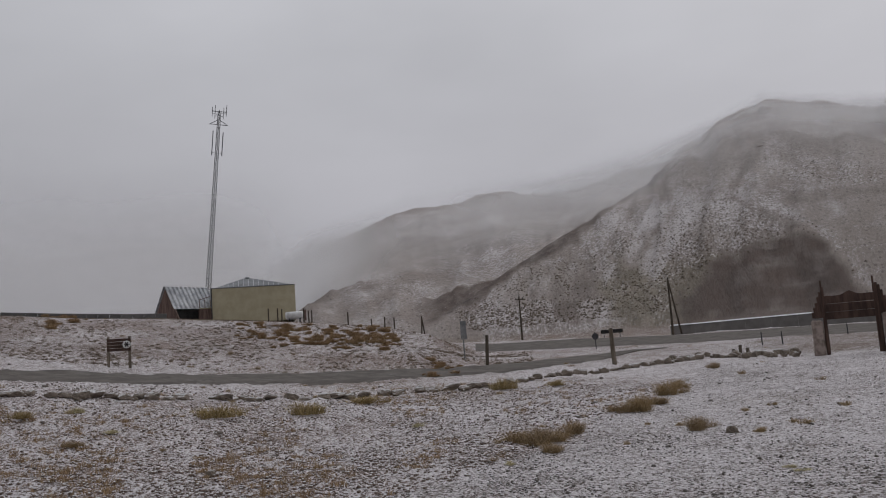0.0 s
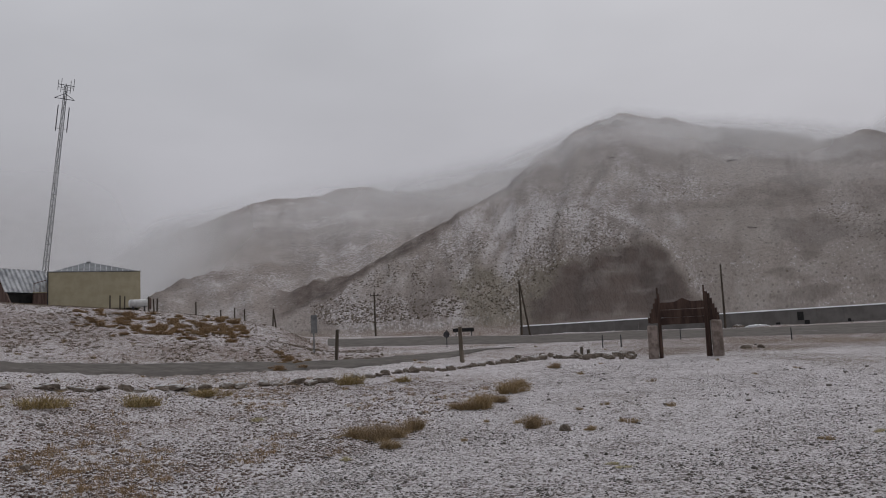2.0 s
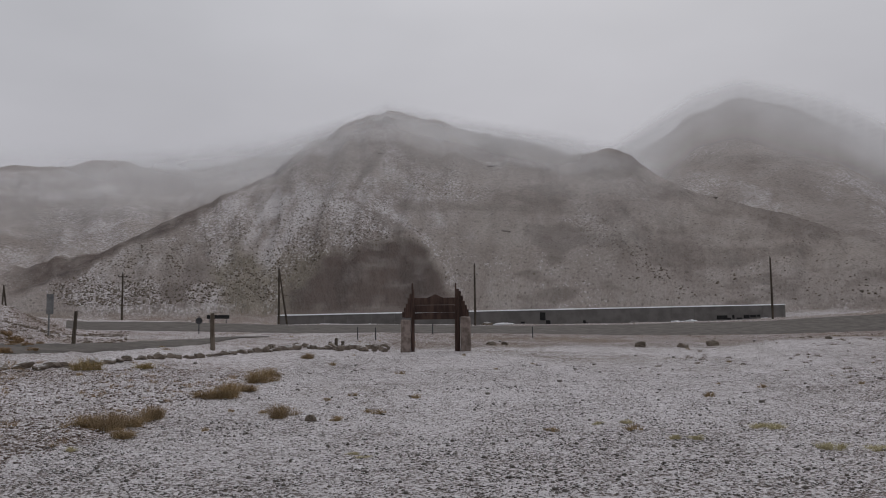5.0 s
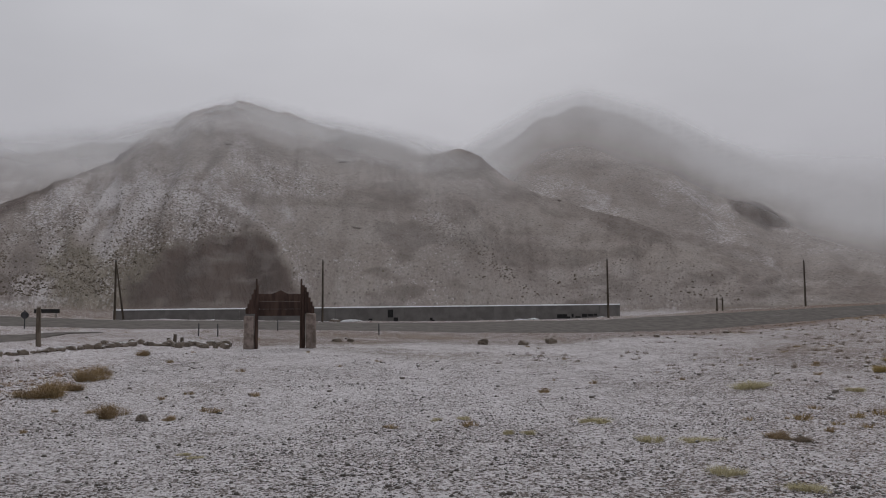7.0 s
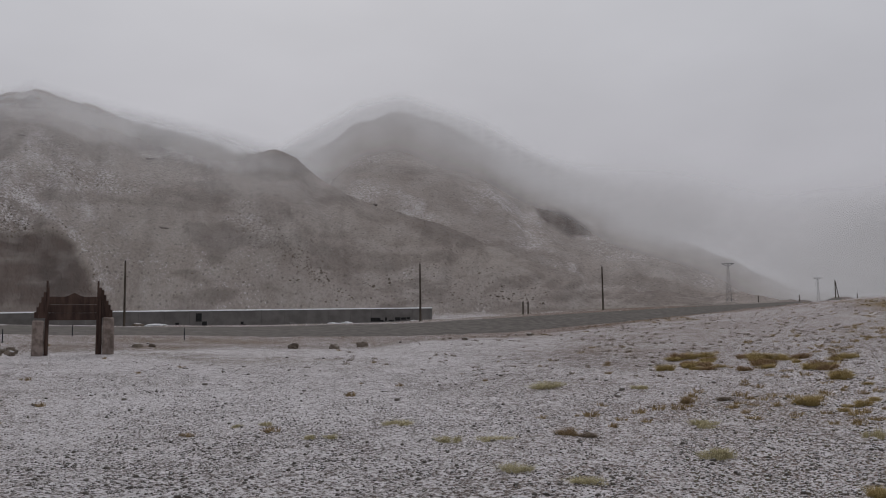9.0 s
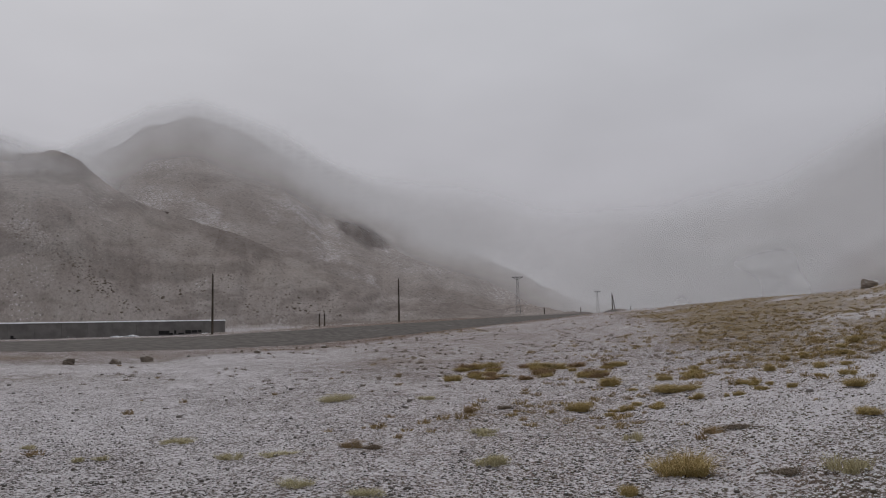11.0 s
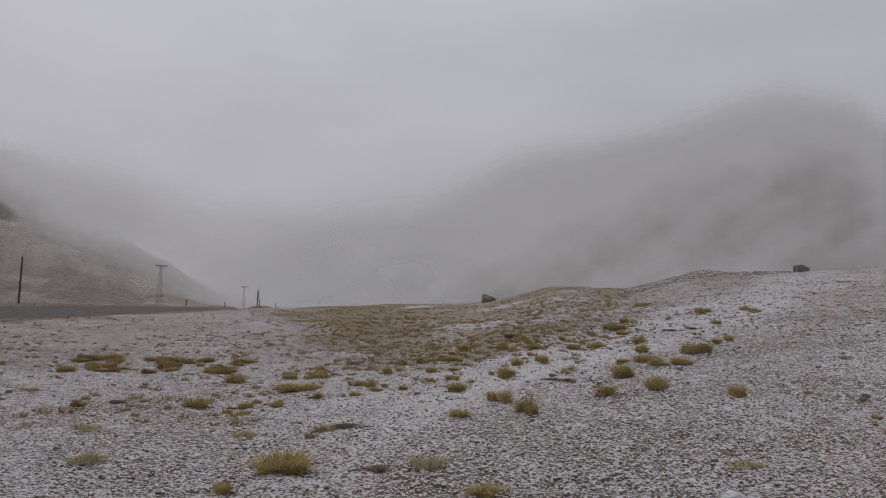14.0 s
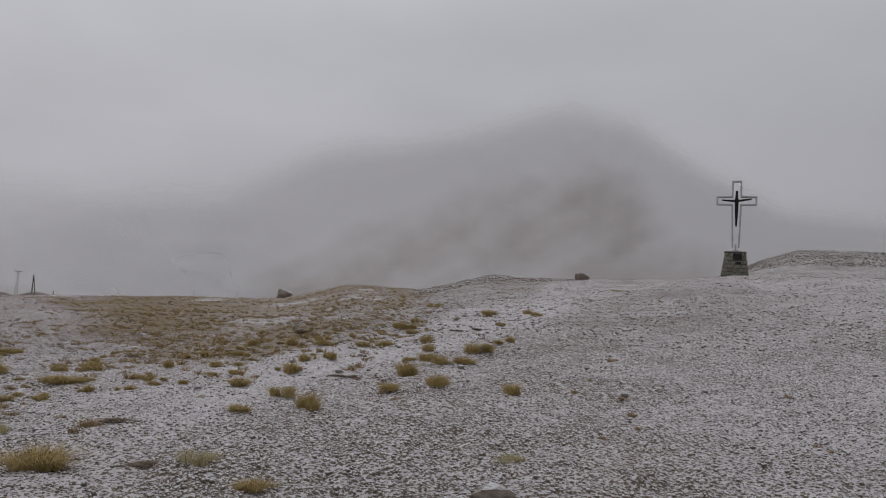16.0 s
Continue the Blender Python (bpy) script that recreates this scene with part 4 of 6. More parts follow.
# ---- buildings on the bank ----
def utility_building():
    r = 60.0
    b = thing("utility_building", -7.35, r, "low ochre-painted utility building with a grey hipped roof", "building", lift=-0.05)
    w, d, h = 3.4, 4.6, 2.9
    t = 0.2
    bm = bmesh.new()
    box(bm, -w, w, -0.01, t, 0, h, 0.02)
    part("wall", bm, STUCCO, b)
    bm = bmesh.new()
    box(bm, -w, w, d - t, d, 0, h, 0.02)
    part("wall", bm, STUCCO, b)
    for x in (-w, w - t):
        bm = bmesh.new()
        box(bm, x, x + t, t, d - t, 0, h, 0.02)
        part("wall", bm, STUCCO, b)
    bm = bmesh.new()
    box(bm, -w - 0.03, w + 0.03, -0.04, d + 0.03, h + 0.002, h + 0.07, 0.015)
    part("parapet_trim", bm, ROOF_GREY, b, "thin dark roof edging")
    bm = bmesh.new()
    x0, x1 = -w + 0.35, w - 0.3
    ring = [bm.verts.new(p) for p in ((x0, 0.1, h + 0.08), (x1, 0.1, h + 0.08), (x1, d, h + 0.08), (x0, d, h + 0.08))]
    ridge = [bm.verts.new(p) for p in ((-0.75, d / 2, h + 0.98), (-0.2, d / 2, h + 0.98))]
    low = [bm.verts.new((v.co.x, v.co.y, h + 0.03)) for v in ring]
    for f in ((0, 1, 2, 3),):
        bm.faces.new([low[i] for i in f][::-1])
    for i in range(4):
        bm.faces.new((low[i], low[(i + 1) % 4], ring[(i + 1) % 4], ring[i]))
    bm.faces.new((ring[0], ring[1], ridge[1], ridge[0]))
    bm.faces.new((ring[1], ring[2], ridge[1]))
    bm.faces.new((ring[2], ring[3], ridge[0], ridge[1]))
    bm.faces.new((ring[3], ring[0], ridge[0]))
    roof = part("roof", bm, ROOF_GREY, b)
    for k in range(15):
        x = x0 + (x1 - x0) * (k + 0.5) / 15
        t = min(1.0, (x - x0) / (-0.75 - x0) if x < -0.75 else (x1 - x) / (x1 + 0.2) if x > -0.2 else 1.0)
        bm = bmesh.new()
        rod(bm, (x, 0.1, h + 0.09), (x, 0.1 + (d / 2 - 0.1) * t, h + 0.09 + 0.9 * t), 0.028, sides=5)
        part("roof_seam", bm, ROOF_TIN, roof)
    bm = bmesh.new()
    box(bm, -0.65, -0.3, d / 2 - 0.15, d / 2 + 0.15, h + 0.93, h + 1.07, 0.02)
    part("ridge_vent", bm, ROOF_GREY, roof)
    bm = bmesh.new()
    rod(bm, (-w + 0.02, -0.06, 0), (-w + 0.02, -0.06, h), 0.04)
    part("downpipe", bm, STEEL_DARK, b)
    # low entrance wing at the side
    bm = bmesh.new()
    box(bm, -w - 1.0, -w - 0.02, 0.5, 2.6, 0, 1.35, 0.02)
    part("entrance_wing", bm, BROWN_WALL, b, "low tan entrance wing")
    bm = bmesh.new()
    box(bm, -w - 1.04, -w - 0.02, 0.45, 2.65, 1.36, 1.42, 0.01)
    part("wing_roof", bm, STUCCO, b)
    for x in (-w - 0.98, -w - 0.55, -w - 0.12):
        bm = bmesh.new()
        rod(bm, (x, 0.55, 1.4), (x, 0.55, 2.1), 0.03, sides=6)
        part("rail_post", bm, BROWN_WALL, b)
    bm = bmesh.new()
    rod(bm, (-w - 0.98, 0.55, 2.1), (-w - 0.12, 0.55, 2.35), 0.03, sides=6)
    part("rail", bm, BROWN_WALL, b)


def a_frame_hut():
    b = thing("a_frame_hut", -12.35, 63.0, "brown a-frame hut with a corrugated tin roof", "hut", turn=36, lift=-0.3)
    L, half, h = 4.3, 1.9, 3.0
    for x0, x1 in ((-L / 2 + 0.1, -L / 2 + 0.22), (L / 2 - 0.22, L / 2 - 0.1)):
        bm = bmesh.new()
        a = [bm.verts.new((x, y, z)) for x in (x0, x1) for y, z in ((-half, 0), (half, 0), (0, h - 0.1))]
        bm.faces.new((a[0], a[2], a[1]))
        bm.faces.new((a[3], a[4], a[5]))
        for i, j in ((0, 1), (1, 2), (2, 0)):
            bm.faces.new((a[i], a[j], a[j + 3], a[i + 3]))
        part("gable_wall", bm, BROWN_WALL, b)
    n = 20
    for side in (-1, 1):
        bm = bmesh.new()
        rows = []
        foot = 0.36 if side < 0 else 0.0
        for k in range(n * 2 + 1):
            x = -L / 2 + L * k / (n * 2)
            o = 0.09 if k % 4 < 2 else 0.0
            rows.append([bm.verts.new((x, side * (half * (1 - foot) + o), h * foot)), bm.verts.new((x, side * o, h + o)),
                         bm.verts.new((x, side * (half * (1 - foot) + o - 0.06), h * foot)), bm.verts.new((x, side * (o - 0.06), h + o - 0.06))])
        for p, q in zip(rows, rows[1:]):
            bm.faces.new((p[0], q[0], q[1], p[1]))
            bm.faces.new((p[2], p[3], q[3], q[2]))
            bm.faces.new((p[0], p[2], q[2], q[0]))
        part("roof", bm, ROOF_TIN, b, "ribbed tin roof sheet")
    bm = bmesh.new()
    box(bm, -L / 2, L / 2, -0.08, 0.08, h + 0.03, h + 0.09, 0.02)
    part("ridge_cap", bm, SNOW, b, "snow-covered ridge cap")
    bm = bmesh.new()
    box(bm, -L / 2 + 0.3, L / 2 - 0.3, -half * 0.6, -half * 0.6 + 0.1, 0, h * 0.34, 0.01)
    part("front_wall", bm, DARK, b, "dark recessed front wall")
    bm = bmesh.new()
    box(bm, 0.35, 1.15, -half * 0.6 - 0.03, -half * 0.6 - 0.003, 0.05, h * 0.33, 0.01)
    part("door", bm, BROWN_WALL, b)


def lattice_mast():
    r = 73.0
    b = thing("radio_mast", -10.95, r, "tall slender grey lattice radio mast with antennas", "mast", lift=-0.2)
    h = EYE + r * math.tan(radians(20.4)) - b.matrix_basis.translation.z
    b.matrix_basis = b.matrix_basis @ pose(0, 0, 0, 0, 5.6, 0)
    legs = [(0.30 * math.cos(a), 0.30 * math.sin(a)) for a in (0.5, 2.6, 4.7)]

    def at(i, z):
        s = 1 - 0.45 * z / h
        return (legs[i][0] * s, legs[i][1] * s, z)

    for i in range(3):
        bm = bmesh.new()
        rod(bm, at(i, 0), at(i, h), 0.045, 0.03, 6)
        part("mast_leg", bm, STEEL, b)
    bm = bmesh.new()
    steps = 40
    for k in range(steps):
        z0, z1 = h * k / steps, h * (k + 1) / steps
        for i in range(3):
            j = (i + 1) % 3
            rod(bm, at(i, z0), at(j, z1) if k % 2 else at(i, z1), 0.02, sides=4) if k % 2 else rod(bm, at(j, z0), at(i, z1), 0.02, sides=4)
            rod(bm, at(i, z1), at(j, z1), 0.018, sides=4)
    part("bracing", bm, STEEL, b)
    for z, span, tilt in ((h - 1.3, 0.9, 0.25), (h + 0.1, 0.75, 0.0)):
        bm = bmesh.new()
        rod(bm, (-span, 0, z), (span, 0, z), 0.035, sides=6)
        rod(bm, (0, -span * 0.6, z), (0, span * 0.6, z), 0.035, sides=6)
        if tilt:
            rod(bm, (-span, 0, z), (0, 0, z + 0.55), 0.03, sides=5)
            rod(bm, (span, 0, z), (0, 0, z + 0.55), 0.03, sides=5)
        part("antenna_arm", bm, STEEL_DARK, b)
    for x, z0, z1 in ((-0.5, h - 4.6, h - 2.0), (0.5, h - 4.6, h - 2.1), (-0.42, h - 0.7, h + 0.7), (0.42, h - 0.7, h + 0.6), (0.7, h - 0.4, h + 0.8), (-0.7, h - 0.5, h + 0.5)):
        bm = bmesh.new()
        rod(bm, (x, -0.1, z0), (x, -0.1, z1), 0.05 if z1 < h else 0.03, sides=6)
        rod(bm, (x, -0.1, z0 + 0.3), (x * 0.3, 0, z0 + 0.3), 0.02, sides=4)
        part("antenna", bm, STEEL_DARK, b, "dark rod antenna")


def white_tank():
    b = thing("storage_tank", -4.3, 56.0, "white cylindrical tank lying on short supports", "tank")
    bm = bmesh.new()
    rod(bm, (-0.62, 0, 0.55), (0.62, 0, 0.55), 0.3, sides=20)
    for x, s in ((-0.62, -1), (0.62, 1)):
        rod(bm, (x, 0, 0.55), (x + s * 0.1, 0, 0.55), 0.3, 0.18, 20)
    part("tank_body", bm, WHITE_PAINT, b, flat=False)
    for x in (-0.4, 0.4):
        bm = bmesh.new()
        box(bm, x - 0.06, x + 0.06, -0.25, 0.25, -0.15, 0.32, 0.01)
        part("support", bm, STEEL_DARK, b)
    bm = bmesh.new()
    rod(bm, (0.8, 0, 0.1), (0.8, 0, 0.95), 0.1, sides=10)
    part("valve", bm, BROWN_WALL, b)


def post(az, r, h, label, name="fence_post", mat=None, rad=0.06, lean=0.0, group="fence posts on the bank"):
    b = thing(name, az, r, label, "post", group)
    bm = bmesh.new()
    rod(bm, (0, 0, -0.3), (lean, 0, h), rad, rad * 0.85, 7)
    bmesh.ops.subdivide_edges(bm, edges=bm.edges[:], cuts=1)
    rough_up(bm, rad * 0.25, 3.0, az)
    part("post_shaft", bm, mat or WOOD_GREY, b)
    return b


utility_building()
a_frame_hut()
lattice_mast()
white_tank()
for az, r, h, lean in ((-6.3, 54, 1.0, 0.02), (-5.6, 55, 1.05, 0), (-5.3, 55, 1.0, 0.03), (-3.6, 54, 1.1, 0), (-3.2, 54, 0.95, -0.05), (-3.0, 54.5, 1.0, 0.02), (-0.2, 54, 1.0, 0), (2.6, 54, 0.9, 0.05), (3.4, 54, 0.95, -0.03), (1.6, 56, 0.7, 0)):
    post(az, r, h, "short weathered wooden fence post on the snowy bank", lean=lean, mat=POLE_WOOD)
post(5.45, 56, 1.5, "leaning wooden stay post on the bank", lean=0.1, mat=POLE_WOOD)
post(5.75, 56, 1.45, "leaning wooden stay post on the bank", lean=-0.2, mat=POLE_WOOD)


def info_board():
    r = where(-17.2, 1.25)
    b = thing("information_board", -17.2, r, "low wooden board with a round emblem on two posts", "board")
    h = tall(r, 1.25, 3.6)
    w = r * radians(1.5) / 2
    for x in (-w, w):
        bm = bmesh.new()
        box(bm, x - 0.05, x + 0.05, -0.05, 0.05, -0.3, h, 0.01)
        part("board_post", bm, WOOD_GREY, b)
    for k in range(4):
        bm = bmesh.new()
        z = h - 0.08 - k * 0.115
        box(bm, -w - 0.04, w + 0.04, -0.09, -0.052, z - 0.1, z, 0.006)
        part("board_plank", bm, WOOD_DARK, b)
    bm = bmesh.new()
    rod(bm, (w * 0.72, -0.13, h - 0.3), (w * 0.72, -0.1, h - 0.3), 0.14, sides=20)
    badge = part("emblem", bm, WHITE_PAINT, b, "round white painted emblem")
    bm = bmesh.new()
    for k in range(3):
        a = k * math.pi / 3
        dx, dz = 0.1 * math.cos(a), 0.1 * math.sin(a)
        rod(bm, (w * 0.72 - dx, -0.14, h - 0.3 - dz), (w * 0.72 + dx, -0.14, h - 0.3 + dz), 0.022, sides=5)
    part("emblem_spokes", bm, DARK, badge)


info_board()


def road_sign(az, el0, el1, label):
    r = where(az, el0, 26, 60)
    b = thing("road_sign", az, r, label, "sign", turn=35)
    h = tall(r, el0, el1)
    bm = bmesh.new()
    rod(bm, (0, 0, -0.3), (0, 0, h), 0.035, sides=8)
    part("sign_post", bm, STEEL, b)
    bm = bmesh.new()
    box(bm, -0.17, 0.17, -0.055, -0.04, h * 0.52, h, 0.004)
    part("sign_plate", bm, STEEL, b, "plain grey back of a narrow upright plate")


road_sign(8.7, 0.05, 3.1, "narrow grey metal road sign seen from behind")
rA = where(10.4, -0.62, 26, 60)
post(10.4, rA, tall(rA, -0.62, 1.85), "dark leaning wooden post beside the side road", "wooden_post", POLE_WOOD, 0.08, 0.08, "wooden posts at the junction")
rB = where(20.2, -1.25, 15, 60)
post(20.2, rB, tall(rB, -1.25, 1.6), "pale weathered wooden post among border stones", "wooden_post", WOOD_GREY, 0.10, -0.04, "wooden posts at the junction")


def marker_sign():
    r = 53.0
    b = thing("traffic_sign", 18.9, r, "small round traffic sign seen from behind on a post", "sign")
    bm = bmesh.new()
    rod(bm, (0, 0, -0.3), (0, 0, 1.35), 0.035)
    part("sign_post", bm, STEEL_DARK, b)
    for z in (1.0,):
        bm = bmesh.new()
        rod(bm, (0, -0.06, z), (0, -0.04, z), 0.24, sides=18)
        part("sign_disc", bm, STEEL_DARK, b)
    c = thing("direction_sign", 20.2, 74, "low black direction board beyond the main road", "sign")
    bm = bmesh.new()
    box(bm, -1.1, 1.1, -0.03, 0.03, 0.62, 1.0, 0.01)
    part("sign_plate", bm, DARK, c)
    for x in (-0.8, 0.8):
        bm = bmesh.new()
        rod(bm, (x, 0.05, -0.2), (x, 0.05, 0.9), 0.04)
        part("sign_post", bm, STEEL_DARK, c)


marker_sign()


# ---- power line ----
def power_pole(az, r, el1, label, arms=0, brace=0.0, rad=0.13):
    b = thing("power_pole", az, r, label, "pole", "power poles along the main road")
    h = EYE + r * math.tan(radians(el1)) - b.matrix_basis.translation.z
    bm = bmesh.new()
    rod(bm, (0, 0, -0.4), (0, 0, h), rad, rad * 0.65, 10)
    part("pole_shaft", bm, POLE_WOOD, b)
    for k in range(arms):
        z = h - 0.4 - k * 0.9
        bm = bmesh.new()
        box(bm, -0.5, 0.5, -0.2, -0.12, z, z + 0.1, 0.01)
        arm = part("crossarm", bm, POLE_WOOD, b)
        for x in (-0.42, 0.42):
            bm = bmesh.new()
            rod(bm, (x, -0.16, z + 0.1), (x, -0.16, z + 0.28), 0.05, 0.03, 8)
            part("insulator", bm, DARK, arm)
    if brace:
        bm = bmesh.new()
        rod(bm, (brace, 0, -0.3), (0.05 * (1 if brace > 0 else -1), 0, h * 0.95), rad * 0.8, rad * 0.55, 8)
        part("brace_leg", bm, POLE_WOOD, b)
    bm = bmesh.new()
    rod(bm, (0, 0, h), (0, 0, h + 0.18), 0.05, 0.03, 8)
    part("insulator", bm, DARK, b)
    return b


power_pole(13.3, 84, 4.7, "dark wooden power pole with a crossarm below the hill", arms=1)
power_pole(24.75, 72, 5.1, "dark wooden power pole braced by a leaning leg", brace=0.85)
power_pole(40.0, 75, 5.34, "slim dark wooden power pole beyond the road")
power_pole(62.2, 76, 5.24, "slim dark wooden power pole near the wall's end")
power_pole(76.3, 106, 4.75, "slim dark wooden power pole beside the rising road", rad=0.15)
power_pole(92.8, 152, 3.25, "short wooden power pole braced by a leg on the crest", brace=0.6, rad=0.13)
for az, r, h in ((70.2, 84, 1.5), (70.6, 84, 1.45), (87.6, 135, 1.2), (90.4, 150, 1.3), (94.2, 150, 1.0)):
    post(az, r, h, "dark wooden marker post by the main road", "marker_post", POLE_WOOD, 0.1, group="marker posts along the road")


def pylon(az, r, el1, label):
    b = thing("steel_pylon", az, r, label, "pylon", "pylons in the valley")
    h = EYE + r * math.tan(radians(el1)) - b.matrix_basis.translation.z
    w = h * 0.06

    def at(i, z):
        s = 1 - 0.75 * z / h
        return ((-w, w, w, -w)[i] * s, (-w, -w, w, w)[i] * s, z)

    for i in range(4):
        bm = bmesh.new()
        rod(bm, at(i, -0.5), at(i, h), 0.07, 0.05, 5)
        part("pylon_leg", bm, STEEL, b)
    bm = bmesh.new()
    for k in range(9):
        z0, z1 = h * k / 9, h * (k + 1) / 9
        for i in range(4):
            rod(bm, at(i, z0), at((i + 1) % 4, z1), 0.028, sides=4)
            rod(bm, at(i, z1), at((i + 1) % 4, z1), 0.028, sides=4)
    part("bracing", bm, STEEL, b)
    bm = bmesh.new()
    rod(bm, (-h * 0.13, 0, h), (h * 0.13, 0, h), 0.13, sides=6)
    rod(bm, (-h * 0.13, 0, h), (0, 0, h * 0.94), 0.08, sides=5)
    rod(bm, (h * 0.13, 0, h), (0, 0, h * 0.94), 0.08, sides=5)
    part("pylon_arm", bm, STEEL, b)


pylon(85.5, 210, 4.75, "grey lattice steel pylon standing in the misty valley")
pylon(91.6, 330, 3.45, "distant lattice steel pylon fading into the mist")


# ---- long concrete wall beyond the main road ----
def long_wall():
    a, c = spot(24.6, 90), spot(63.0, 97)
    base = new("concrete_wall")
    way = Vector((c.x - a.x, c.y - a.y, 0))
    length = way.length
    yaw = math.degrees(math.atan2(way.y, way.x))
    base.matrix_basis = pose(a.x, a.y, 0, 0, 0, yaw)
    tagged(base, "long low grey concrete wall with a snow-covered top", "wall")
    z0, z1 = EYE + 90 * math.tan(radians(1.42)), EYE + 97 * math.tan(radians(1.68))
    count = 22
    for k in range(count):
        u0, u1 = length * k / count, length * (k + 1) / count
        bm = bmesh.new()
        top0, top1 = z0 + (z1 - z0) * k / count, z0 + (z1 - z0) * (k + 1) / count
        vs = box(bm, u0 + 0.01, u1 - 0.01, -0.2, 0.2, 0.5, top0)
        for v in vs:
            if v.co.z > 1 and v.co.x > (u0 + u1) / 2:
                v.co.z = top1
        part("wall_panel", bm, CONCRETE, base)
    bm = bmesh.new()
    n = 80
    ring = []
    for k in range(n + 1):
        u = length * k / n
        z = z0 + (z1 - z0) * k / n
        q = 0.15 + 0.03 * noise.noise(Vector((u * 0.4, 0, 0)))
        ring.append([bm.verts.new((u, y, z + dz)) for y, dz in ((-0.30, 0.003), (-0.13, q), (0.13, q), (0.30, 0.003))])
    for p, q in zip(ring, ring[1:]):
        for i in range(4):
            bm.faces.new((p[i], q[i], q[(i + 1) % 4], p[(i + 1) % 4]))
    part("snow_cap", bm, SNOW, base, "strip of white snow on the wall's top")

    def along(az):
        d = Vector(tuple(map(float, flat(az, 1.0)))).normalized()
        t = way.xy.normalized()
        return (a.x * d.y - a.y * d.x) / (t.y * d.x - t.x * d.y)

    def z_at(az, el):
        u = along(az)
        p = a.xy + way.xy.normalized() * u
        return u, EYE + p.length / REACH * math.tan(radians(el))

    for az0, az1, e0, e1 in ((45.0, 45.42, 0.82, 1.45), (45.45, 45.8, 0.4, 0.82), (48.3, 48.5, 0.55, 0.78), (48.42, 48.68, 0.42, 0.6), (43.5, 43.8, 0.45, 0.74),
                             (58.2, 58.95, 0.68, 0.98), (58.95, 59.2, 0.66, 0.8), (59.3, 59.45, 0.72, 1.0), (59.6, 60.0, 0.7, 0.8), (60.1, 60.5, 0.74, 1.0), (60.55, 60.95, 0.8, 0.98), (61.0, 61.25, 0.84, 1.0)):
        u0, zz0 = z_at(az0, e0)
        u1, zz1 = z_at(az1, e1)
        bm = bmesh.new()
        box(bm, u0, u1, -0.26, -0.203, zz0, zz1, 0.01)
        part("dark_hatch", bm, DARK, base, "black hatch set in the wall")
    # small pale hut shape between two dark posts, and heaps of cleared snow
    for az, el0, w, h, mat, name, label in ((52.2, 0.5, 1.1, 0.75, CONCRETE, "culvert_head", "rounded pale concrete culvert head by the wall"),
                                            (55.4, 0.5, 1.8, 0.45, SNOW, "snow_bank", "bank of cleared snow at the wall's foot"),
                                            (56.4, 0.55, 1.5, 0.6, SNOW, "snow_bank", "bank of cleared snow at the wall's foot"),
                                            (61.7, 0.55, 1.5, 0.4, SNOW, "snow_bank", "bank of cleared snow at the wall's foot"),
                                            (42.2, 0.5, 2.6, 0.55, SNOW, "snow_bank", "bank of cleared snow at the wall's foot"),
                                            (40.9, 0.5, 1.3, 0.8, ROCK, "boulder", "grey boulder in snow at the wall's foot"),
                                            (28.2, 0.8, 3.6, 0.5, SNOW, "snow_bank", "bank of cleared snow at the wall's foot"),
                                            (31.5, 0.7, 2.6, 0.5, SNOW, "snow_bank", "bank of cleared snow at the wall's foot")):
        u = along(az)
        p = a.xy + way.xy.normalized() * u
        r = p.length / REACH - 2.2
        bm = bmesh.new()
        bmesh.ops.create_icosphere(bm, subdivisions=3, radius=1.0)
        rough_up(bm, 0.5, 2.6, az)
        bmesh.ops.scale(bm, vec=(w / 2, 0.45, h * 0.42), verts=bm.verts[:])
        ob = new(name, mesh_of(name, bm, mat, False))
        q = spot(az, r)
        ob.matrix_basis = pose(q.x, q.y, q.z + 0.05, 0, 0, -az * TURN)
        tagged(ob, label, name.replace("_", " "))


long_wall()


